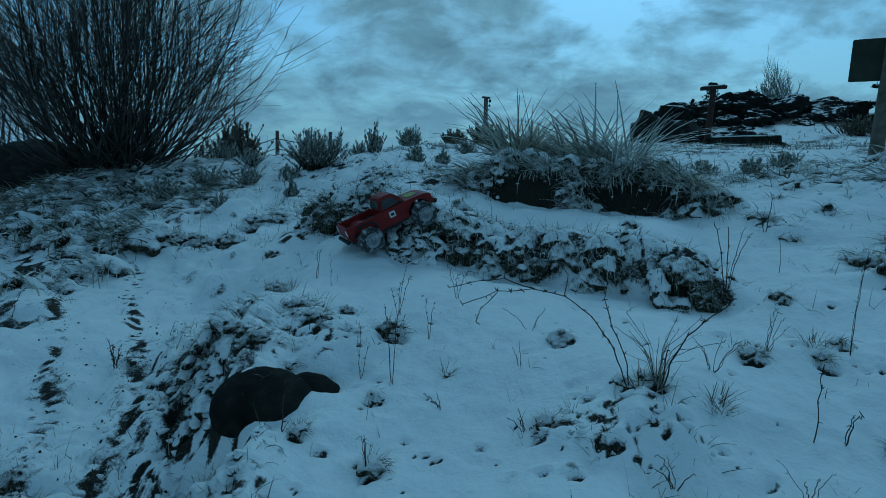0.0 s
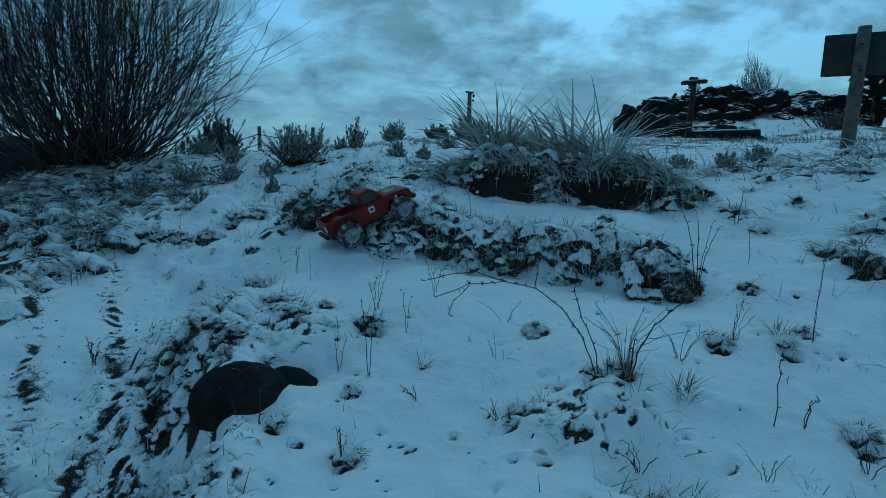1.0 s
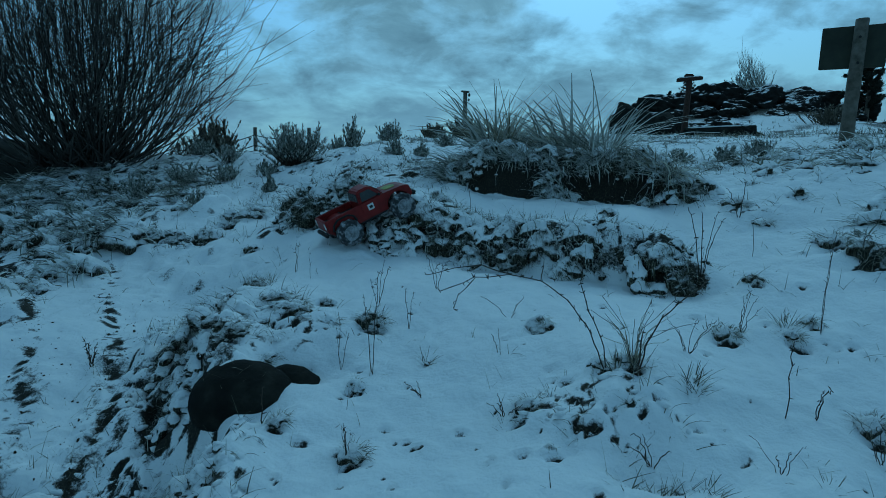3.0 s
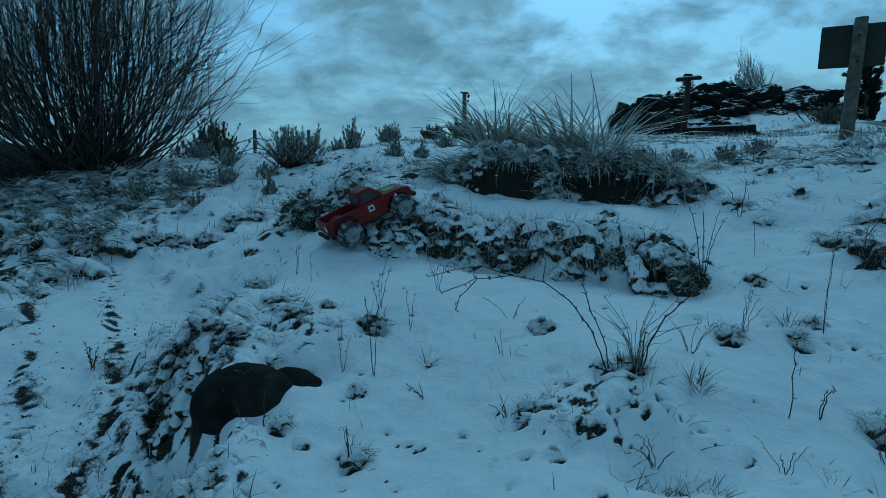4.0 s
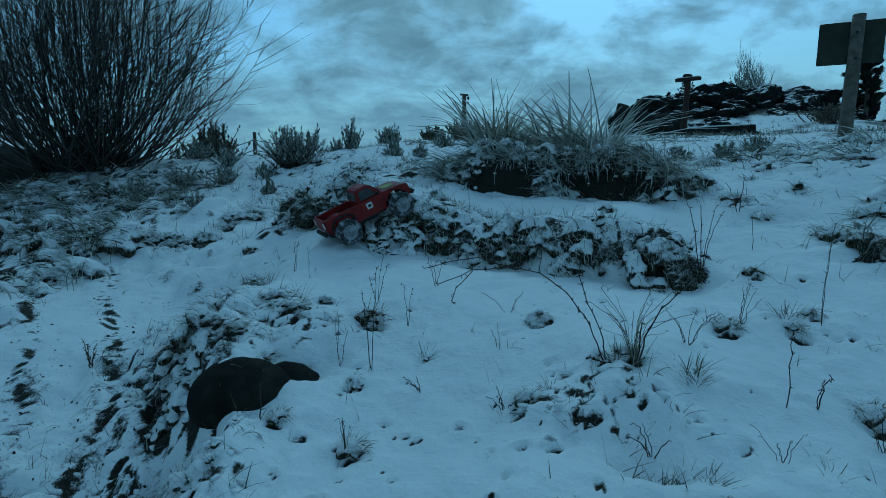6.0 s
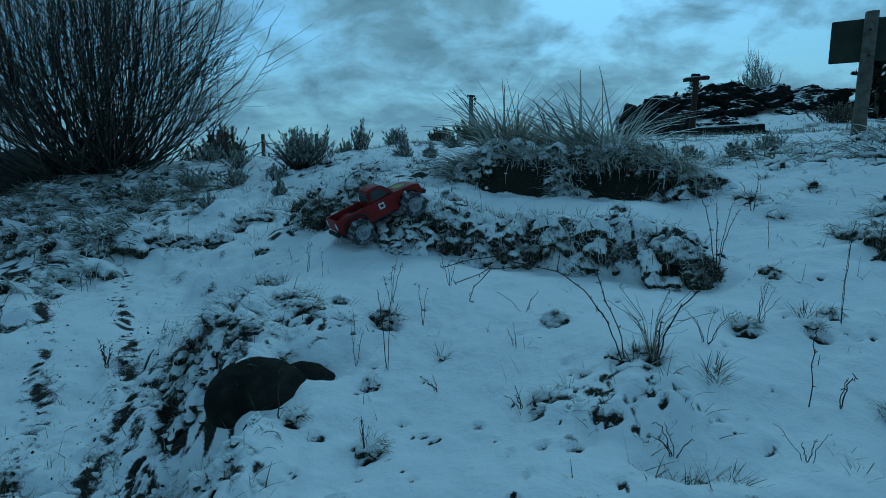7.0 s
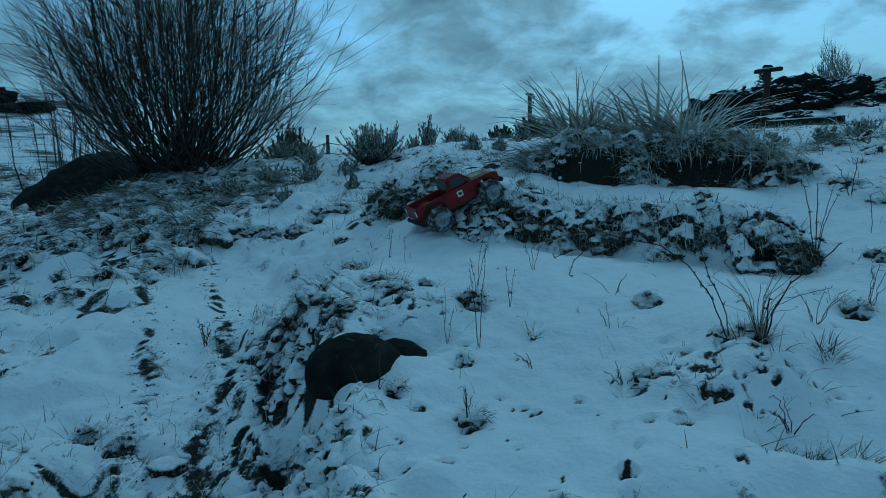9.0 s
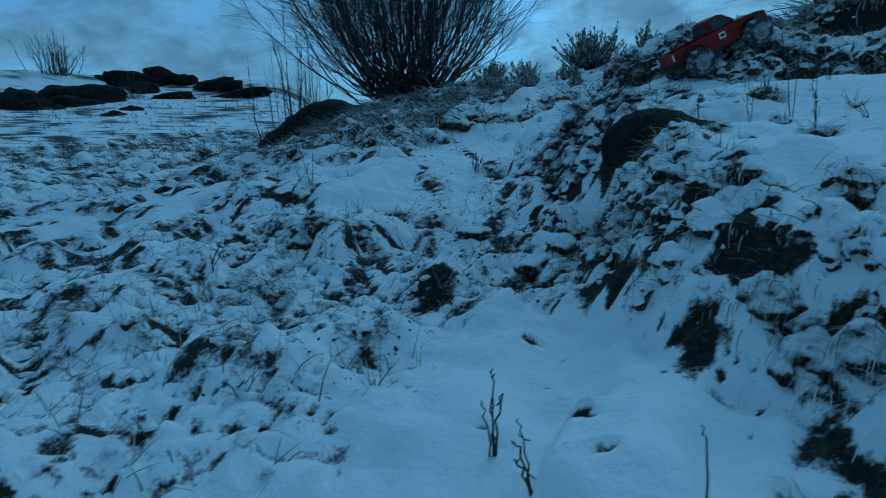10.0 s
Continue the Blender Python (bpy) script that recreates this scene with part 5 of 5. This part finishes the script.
conifer(28.0, 41.0, 5.2, 3.9, "dark rounded pine on the slope of the outcrop", 31, 2400)
conifer(18.6, 52.0, 3.6, 1.7, "small dark conifer behind the outcrop", 32, 300)
conifer(17.0, 43.8, 2.5, 1.9, "small dark pine on the outcrop", 33, 420)
willow(22.6, 44.2, 3.6, 34, "pale frosted leafless tree on top of the outcrop", 34, fan=0.55, thick=0.05, twigs=12, foot=0.3, name="frosted_tree", mat=FROST, lean=-0.45)
sagebrush(21.0, 44.0, 2.2, 2.6, 60, "pale frosted shrub on top of the outcrop", 35, mat=FROST, leaf=0.13)
sagebrush(21.0, 33.5, 0.9, 5.0, 90, "low grey brush below the outcrop", 36, mat=BRUSH, leaf=0.09, name="low_brush")
willow(-41.0, 27.0, 3.2, 60, "bare grey shrub on the far ridge", 37, fan=0.9, thick=0.03, twigs=8, foot=0.8, name="bare_shrub")
willow(-27.5, 21.5, 1.6, 40, "bare grey shrub among ridge rocks", 38, fan=0.9, thick=0.02, twigs=8, foot=0.5, name="bare_shrub")


# ---- weeds ----
def stalk(path, w, mat, parent, name="stalk", buds=0, seed=0, label=""):
    r = random.Random(seed)
    p = Pile()
    pts = [Vector(q) for q in path]
    fine = []
    for a, b in zip(pts, pts[1:]):
        fine += [a.lerp(b, k / 3) + Vector((r.gauss(0, 0.002), r.gauss(0, 0.002), r.gauss(0, 0.002))) for k in range(3)]
    fine.append(pts[-1])
    n = len(fine)
    p.add(*tube(fine, [w * (1 - 0.45 * i / (n - 1)) for i in range(n)], 5))
    for _ in range(buds):
        k = r.randint(n // 4, n - 1)
        q = fine[k]
        d = Vector((r.gauss(0, 1), r.gauss(0, 1), r.gauss(0.3, 1))).normalized() * r.uniform(0.004, 0.015)
        p.add(*tube([q, q + d * 0.6, q + d], [w * 0.55, w * 0.7, w * 0.3], 4))
    return tagged(p.part(name, mat, parent, label), kind="stuff" if buds else "")


def main_weed():
    """The big dead weed: one arching branch, one dark side branch, and a fan of fine stalks."""
    t = thing("dead_weed", spot(0.7, 1.66, 0.01), "large dead weed with a long arching seed branch", "weed")
    stalk([(-0.05, 0, 0), (-0.07, 0, 0.06), (-0.11, -0.01, 0.14), (-0.17, -0.03, 0.22), (-0.25, -0.04, 0.28), (-0.34, -0.05, 0.3), (-0.44, -0.05, 0.29), (-0.54, -0.05, 0.25)], 0.0021, STEM, t, "arching_branch", 52, 1)
    stalk([(-0.34, -0.05, 0.3), (-0.42, -0.03, 0.325), (-0.5, -0.01, 0.31), (-0.58, -0.01, 0.29)], 0.0018, STEM, t, "side_branch", 12, 2)
    stalk([(-0.44, -0.05, 0.29), (-0.49, -0.06, 0.24), (-0.5, -0.06, 0.2)], 0.0015, STEM, t, "side_branch", 8, 3)
    stalk([(-0.25, -0.04, 0.28), (-0.24, -0.02, 0.34), (-0.27, 0, 0.38)], 0.0015, STEM, t, "side_branch", 8, 7)
    stalk([(-0.045, 0, 0.01), (-0.06, 0.01, 0.1), (-0.1, 0.02, 0.18), (-0.12, 0.03, 0.26), (-0.11, 0.04, 0.33)], 0.002, STEM, t, "stalk", 22, 4)
    stalk([(0.05, -0.01, -0.02), (0.07, 0, 0.08), (0.12, 0.01, 0.16), (0.19, 0.02, 0.22), (0.25, 0.03, 0.27)], 0.0026, STEM, t, "dark_branch", 18, 5)
    stalk([(0.04, -0.03, -0.04), (0.045, -0.02, 0.04), (0.06, 0, 0.12)], 0.0034, STEM, t, "dark_branch", 4, 6)
    for i in range(22):
        a, ln = -1.4 + 2.8 * i / 21 + 0.25 * math.sin(i * 7), 0.13 + 0.12 * ((i * 37) % 10) / 10
        stalk([(0.04, 0.01, 0), (0.04 + 0.4 * ln * math.sin(a * 0.45), 0.02, 0.55 * ln), (0.04 + ln * math.sin(a * 0.6), 0.03 * math.cos(i), ln * math.cos(a * 0.5))], 0.0012, (STRAW, STEM)[i % 2], t, "stalk", 3, 10 + i)


def weed(x, y, tall, stalks, spread_, label, seed, w=0.0018, buds=5, hook=0.0, mat=None):
    r = random.Random(seed)
    t = thing("dry_weed", spot(x, y, 0.008), label, "weed", "dry weeds")
    for i in range(stalks):
        a, f = r.random() * 6.283, r.uniform(0.2, 1.0)
        h = tall * r.uniform(0.55, 1.0)
        dx, dy = math.cos(a) * spread_ * f, math.sin(a) * spread_ * f
        path = [(0.1 * dx, 0.1 * dy, 0), (0.35 * dx, 0.35 * dy, 0.45 * h), (0.75 * dx, 0.75 * dy, 0.85 * h), (dx, dy, h)]
        if hook:
            path += [(dx + hook * 0.6, dy, h + hook * 0.25), (dx + hook, dy, h - hook * 0.35)]
        stalk(path, w * r.uniform(0.7, 1.2), mat or STEM, t, "stalk", buds, seed * 31 + i)


main_weed()
# dry weeds near the tufts on the open slope: x, y, height, stalks, spread, thickness, buds, hook
WEEDS_A = ((1.12, 1.53, 0.25, 1, 0.02, 0.0028, 18, 0),
           (1.21, 1.55, 0.15, 2, 0.08, 0.0024, 6, 0),
           (1.3, 2.56, 0.4, 4, 0.16, 0.0026, 12, 0),
           (1.5, 2.02, 0.4, 2, 0.06, 0.0016, 14, 0),
           (1.62, 2.75, 0.22, 1, 0.04, 0.0022, 6, 0.07),
           (1.76, 3.2, 0.2, 2, 0.08, 0.003, 8, 0),
           (1.95, 2.5, 0.14, 2, 0.04, 0.003, 2, 0.03),
           (0.42, 2.2, 0.1, 3, 0.16, 0.0018, 2, 0),
           (0.36, 1.9, 0.09, 2, 0.16, 0.0018, 2, 0),
           (0.35, 1.6, 0.08, 4, 0.12, 0.0022, 1, 0),
           (0.3, 3.42, 0.2, 1, 0.04, 0.002, 4, 0),
           (0.7, 1.36, 0.12, 5, 0.09, 0.0018, 1, 0))
# dry weeds near the tufts on the open slope: x, y, height, stalks, spread, thickness, buds, hook
WEEDS_B = ((1, 1.32, 0.1, 4, 0.08, 0.0016, 1, 0),
           (1.3, 1.4, 0.12, 5, 0.1, 0.0018, 1, 0),
           (0.95, 1.8, 0.14, 6, 0.1, 0.0016, 1, 0),
           (1.22, 2.02, 0.16, 5, 0.1, 0.0016, 2, 0))
# dry weeds round the boulder and the brow: x, y, height, stalks, spread, thickness, buds, hook
WEEDS_C = ((-0.08, 1.9, 0.42, 2, 0.07, 0.0018, 12, 0),
           (0.02, 2.2, 0.24, 2, 0.06, 0.0016, 8, 0),
           (-0.2, 1.95, 0.22, 3, 0.08, 0.0014, 6, 0),
           (-0.12, 2.35, 0.24, 3, 0.14, 0.0016, 10, 0),
           (0.12, 2.55, 0.18, 3, 0.1, 0.002, 8, 0.04),
           (-0.6, 2.85, 0.22, 2, 0.08, 0.0018, 8, 0),
           (-0.5, 2.75, 0.2, 1, 0.1, 0.0018, 8, 0),
           (0.1, 1.76, 0.06, 3, 0.08, 0.002, 1, 0),
           (-0.36, 1.58, 0.2, 1, 0.02, 0.003, 6, 0),
           (-0.08, 1.43, 0.12, 4, 0.06, 0.0016, 2, 0))
# dry weeds on the left and near banks: x, y, height, stalks, spread, thickness, buds, hook
WEEDS_D = ((-0.95, 2.6, 0.09, 2, 0.1, 0.0022, 1, 0),
           (-1.36, 2.36, 0.14, 5, 0.09, 0.003, 10, 0),
           (-2.15, 2.75, 0.26, 1, 0.25, 0.0028, 6, 0),
           (-1.38, 4.84, 0.2, 3, 0.12, 0.002, 6, 0),
           (-0.03, 0.83, 0.32, 2, 0.03, 0.002, 4, 0),
           (-0.08, 0.88, 0.14, 1, 0.24, 0.003, 0, 0),
           (-0.62, 0.42, 0.14, 4, 0.05, 0.0024, 3, 0),
           (-0.55, 0.38, 0.12, 3, 0.05, 0.0024, 3, 0),
           (-0.33, 0.3, 0.1, 1, 0.02, 0.0016, 0, 0),
           (-0.22, 0.42, 0.06, 2, 0.05, 0.001, 0, 0),
           (-2.6, 3.1, 0.22, 2, 0.1, 0.0022, 5, 0),
           (-2, 1.9, 0.22, 2, 0.05, 0.0022, 6, 0))
# dry weeds on the left and near banks: x, y, height, stalks, spread, thickness, buds, hook
WEEDS_E = ((-2.3, 2.2, 0.2, 3, 0.08, 0.002, 6, 0),
           (-1.75, 1, 0.16, 3, 0.08, 0.0024, 5, 0),
           (-2.1, 0.9, 0.14, 2, 0.05, 0.0024, 5, 0))
for i, (x, y, h, n, sp, w, b, hk) in enumerate(WEEDS_A + WEEDS_B + WEEDS_C + WEEDS_D + WEEDS_E):
    weed(x, y, h, n, sp, "thin dead weed stalks standing in the snow", 200 + i, 0.8 * w, b, hk)


# ---- the toy truck ----
PAINT = material("red_lexan", tones((0.12, 0.005, 0.005), (0.21, 0.009, 0.008), 14.0, (0.27, 0.014, 0.012)), bump=0.12, bump_scale=60.0, rough=0.5, spec=0.25)
BLACK = material("black_plastic", tones((0.008, 0.008, 0.009), (0.022, 0.022, 0.023), 40.0), bump=0.2, rough=0.55)
GLASS = material("dark_window_film", tones((0.010, 0.012, 0.013), (0.03, 0.033, 0.035), 20.0), rough=0.25, spec=0.5)
RUBBER = material("snow_caked_rubber", tones((0.015, 0.015, 0.016), (0.05, 0.052, 0.055), 30.0, (0.55, 0.57, 0.6)), bump=0.7, bump_scale=80.0, rough=0.9)
RIM = material("snow_packed_rim", tones((0.12, 0.125, 0.13), (0.42, 0.43, 0.45), 45.0), bump=0.4, bump_scale=60.0, rough=0.6)
DECAL = material("white_decal", tones((0.55, 0.56, 0.56), (0.75, 0.76, 0.76), 60.0), rough=0.5)
DECAL_GREEN = material("green_decal", tones((0.10, 0.16, 0.03), (0.35, 0.33, 0.05), 35.0), rough=0.5)
LAMP = material("clear_lamp_cover", tones((0.35, 0.34, 0.30), (0.6, 0.58, 0.5), 50.0), rough=0.3)


def shell(name, outline, half, mat, parent, bevel=0.006, pinch=0.0, label=""):
    """A body panel: a side outline in x and z, drawn across the width, rounded at its edges; pinch narrows its top."""
    bm = bmesh.new()
    a = [bm.verts.new((x, -half, z)) for x, z in outline]
    b = [bm.verts.new((x, half, z)) for x, z in outline]
    n = len(outline)
    bm.faces.new(a)
    bm.faces.new(b[::-1])
    for i in range(n):
        j = (i + 1) % n
        bm.faces.new([a[j], a[i], b[i], b[j]])
    zs = [z for _, z in outline]
    lo, hi = min(zs), max(zs)
    for v in bm.verts:
        v.co.y *= 1 - pinch * (v.co.z - lo) / (hi - lo)
    bmesh.ops.recalc_face_normals(bm, faces=bm.faces)
    edges = [e for e in bm.edges if len(e.link_faces) == 2 and e.calc_face_angle() > 0.45]
    bmesh.ops.bevel(bm, geom=edges, offset=bevel, segments=3, affect="EDGES", clamp_overlap=True)
    me = bpy.data.meshes.new(name)
    bm.to_mesh(me)
    bm.free()
    me.materials.append(mat)
    ob = new(name, me)
    ob.parent = parent
    if label:
        tagged(ob, label)
    return ob


def arch(cx, r, z0, n=9):
    """Points over a wheel opening, from its front to its back."""
    return [(cx + r * math.cos(math.pi * k / (n - 1)), z0 + r * math.sin(math.pi * k / (n - 1))) for k in range(n)]


def plate(name, corners, mat, parent, thick=0.002, label=""):
    """A thin pane with real thickness on four or more corners."""
    bm = bmesh.new()
    f = bm.faces.new([bm.verts.new(c) for c in corners])
    ext = bmesh.ops.extrude_face_region(bm, geom=[f])
    bm.normal_update()
    for g in ext["geom"]:
        if isinstance(g, bmesh.types.BMVert):
            g.co += f.normal * thick
    bmesh.ops.recalc_face_normals(bm, faces=bm.faces)
    me = bpy.data.meshes.new(name)
    bm.to_mesh(me)
    bm.free()
    me.materials.append(mat)
    ob = new(name, me)
    ob.parent = parent
    if label:
        tagged(ob, label)
    return ob


def wheel(parent, x, y, z):
    bm = bmesh.new()
    seg, prof = 40, [(-0.030, 0.040), (-0.034, 0.052), (-0.030, 0.062), (-0.014, 0.0665), (0.014, 0.0665), (0.030, 0.062), (0.034, 0.052), (0.030, 0.040)]
    grid = []
    for i in range(seg):
        a = 2 * math.pi * i / seg
        row = []
        for j, (w, r) in enumerate(prof):
            lug = 0.005 if 2 <= j <= 5 and (i + (1 if j > 3 else 0)) % 4 < 2 else 0.0
            row.append(bm.verts.new(((r + lug) * math.cos(a), w, (r + lug) * math.sin(a))))
        grid.append(row)
    for i in range(seg):
        for j in range(len(prof) - 1):
            p, q = grid[i], grid[(i + 1) % seg]
            bm.faces.new([p[j], p[j + 1], q[j + 1], q[j]])
    me = bpy.data.meshes.new("tyre")
    bm.to_mesh(me)
    bm.free()
    me.materials.append(RUBBER)
    w = new("wheel")
    w.parent = parent
    w.location = (x, y, z)
    child("tyre", me, w)
    bm = bmesh.new()
    ring = []
    for w_, r in ((-0.029, 0.042), (-0.026, 0.037), (-0.014, 0.026), (-0.020, 0.012), (-0.025, 0.008), (-0.027, 0.001), (0.029, 0.042), (0.012, 0.02), (0.012, 0.001)):
        ring.append([bm.verts.new((r * math.cos(2 * math.pi * k / 24), w_, r * math.sin(2 * math.pi * k / 24))) for k in range(24)])
    for i in (0, 1, 2, 3, 4, 6, 7):
        for k in range(24):
            q = (k + 1) % 24
            bm.faces.new([ring[i][k], ring[i][q], ring[i + 1][q], ring[i + 1][k]])
    for f in bm.faces:
        f.smooth = True
    me = bpy.data.meshes.new("rim")
    bm.to_mesh(me)
    bm.free()
    me.materials.append(RIM)
    rim = child("rim", me, w, "pale rim packed with snow")
    if y > 0:
        rim.rotation_euler = (0, 0, math.pi)
    return w


def toy_truck(rear, front, roll):
    """A red toy pickup. rear, front: the middles of its two axles."""
    rear, front = Vector(rear), Vector(front)
    ahead = (front - rear).normalized()
    left = Vector((0, 0, 1)).cross(ahead).normalized()
    up = ahead.cross(left)
    turn = Matrix((ahead, left, up)).transposed().to_4x4() @ Matrix.Rotation(roll, 4, "X")
    t = new("toy_truck")
    t.matrix_world = Matrix.Translation((rear + front) / 2) @ turn @ Matrix.Translation((0, 0, -0.06)) @ Matrix.Scale(1.02, 4)
    tagged(t, "red radio-controlled toy pickup climbing a snowy turf bank", "toy truck")
    b, wb = 0.078, 0.163
    low = [(-0.255, b + 0.02), (-0.255, 0.118), (-0.045, 0.118), (-0.045, 0.168), (0.10, 0.168), (0.215, 0.160), (0.252, 0.148), (0.256, b + 0.022), (0.235, b + 0.004)]
    low += arch(wb, 0.07, b - 0.002) + [(0.07, b), (-0.07, b)] + arch(-wb, 0.07, b - 0.002)
    shell("body", low, 0.1, PAINT, t, 0.007, 0.05)
    for y in (-0.094, 0.094):
        side = shell("bed_side", [(-0.255, 0.112), (-0.255, 0.168), (-0.046, 0.168), (-0.046, 0.112)], 0.007, PAINT, t, 0.004)
        side.location = (0, y, 0)
        flare = shell("fender", [(-0.09, 0.10), (-0.1, 0.135), (-0.13, 0.155), (-0.195, 0.155), (-0.225, 0.135), (-0.24, 0.10), (-0.232, 0.10), (-0.218, 0.13), (-0.19, 0.146), (-0.135, 0.146), (-0.108, 0.13), (-0.098, 0.10)], 0.006, BLACK, t, 0.002)
        flare.location = (0, y * 1.08, 0)
    shell("tailgate", [(-0.262, 0.10), (-0.262, 0.168), (-0.248, 0.168), (-0.248, 0.10)], 0.1, PAINT, t, 0.004)
    box("bed_liner", (0.19, 0.17, 0.012), BLACK, t, (-0.148, 0, 0.126), (0, 0, 0), 0.003, "black bed liner")
    shell("cab", [(-0.048, 0.164), (-0.036, 0.228), (-0.02, 0.236), (0.035, 0.236), (0.052, 0.228), (0.105, 0.164)], 0.093, PAINT, t, 0.008, 0.2)
    for y in (-1, 1):
        plate("side_window", [(-0.03, y * 0.0915, 0.175), (-0.021, y * 0.081, 0.221), (0.036, y * 0.081, 0.221), (0.07, y * 0.0915, 0.175)], GLASS, t, 0.002)
        plate("door_decal", [(-0.012, y * 0.1005, 0.118), (-0.012, y * 0.099, 0.15), (0.022, y * 0.099, 0.15), (0.022, y * 0.1005, 0.118)], DECAL, t, 0.0015, "white door sticker")
        plate("decal_mark", [(-0.005, y * 0.103, 0.127), (-0.005, y * 0.1015, 0.141), (0.015, y * 0.1015, 0.141), (0.015, y * 0.103, 0.127)], BLACK, t, 0.001)
        box("headlight", (0.012, 0.036, 0.02), LAMP, t, (0.252, y * 0.068, 0.132), (0, 0, 0), 0.004)
        box("tail_lamp", (0.006, 0.014, 0.034), DECAL, t, (-0.264, y * 0.088, 0.142), (0, 0, 0), 0.002)
        box("mirror", (0.012, 0.02, 0.016), BLACK, t, (0.07, y * 0.108, 0.178), (0, 0, 0), 0.004)
        box("side_rail", (0.17, 0.012, 0.012), BLACK, t, (0, y * 0.096, 0.074), (0, 0, 0), 0.004)
    plate("windshield", [(0.056, -0.066, 0.226), (0.056, 0.066, 0.226), (0.1, 0.08, 0.176), (0.1, -0.08, 0.176)], GLASS, t, 0.002)
    plate("rear_window", [(-0.0385, -0.066, 0.22), (-0.0475, -0.078, 0.178), (-0.0475, 0.078, 0.178), (-0.0385, 0.066, 0.22)], GLASS, t, 0.002)
    plate("hood_emblem", [(0.13, -0.036, 0.1685), (0.15, -0.05, 0.1675), (0.19, -0.042, 0.1645), (0.203, 0.0, 0.1635), (0.19, 0.042, 0.1645), (0.15, 0.05, 0.1675), (0.13, 0.036, 0.1685)], DECAL_GREEN, t, 0.0015, "yellow-green hood sticker")
    box("grille", (0.008, 0.1, 0.026), BLACK, t, (0.256, 0, 0.13), (0, 0, 0), 0.003)
    box("front_bumper", (0.026, 0.19, 0.026), BLACK, t, (0.266, 0, 0.094), (0, 0, 0), 0.007)
    box("rear_bumper", (0.022, 0.18, 0.022), BLACK, t, (-0.272, 0, 0.092), (0, 0, 0), 0.006)
    box("chassis", (0.4, 0.07, 0.03), BLACK, t, (0, 0, 0.072), (0, 0, 0), 0.006)
    for x in (-wb, wb):
        box("axle", (0.022, 0.18, 0.022), BLACK, t, (x, 0, 0.066), (0, 0, 0), 0.008)
        for y in (-1, 1):
            damper = pole_mesh("shock_absorber", BLACK, t, 0.075, 0.009, 0.007, (0, 0), 10)
            damper.location = (x * 0.82, y * 0.062, 0.07)
            wheel(t, x, y * 0.128, 0.066)
    return t


toy_truck((-0.422, 3.2, 0.765), (-0.15, 3.335, 0.905), radians(4))
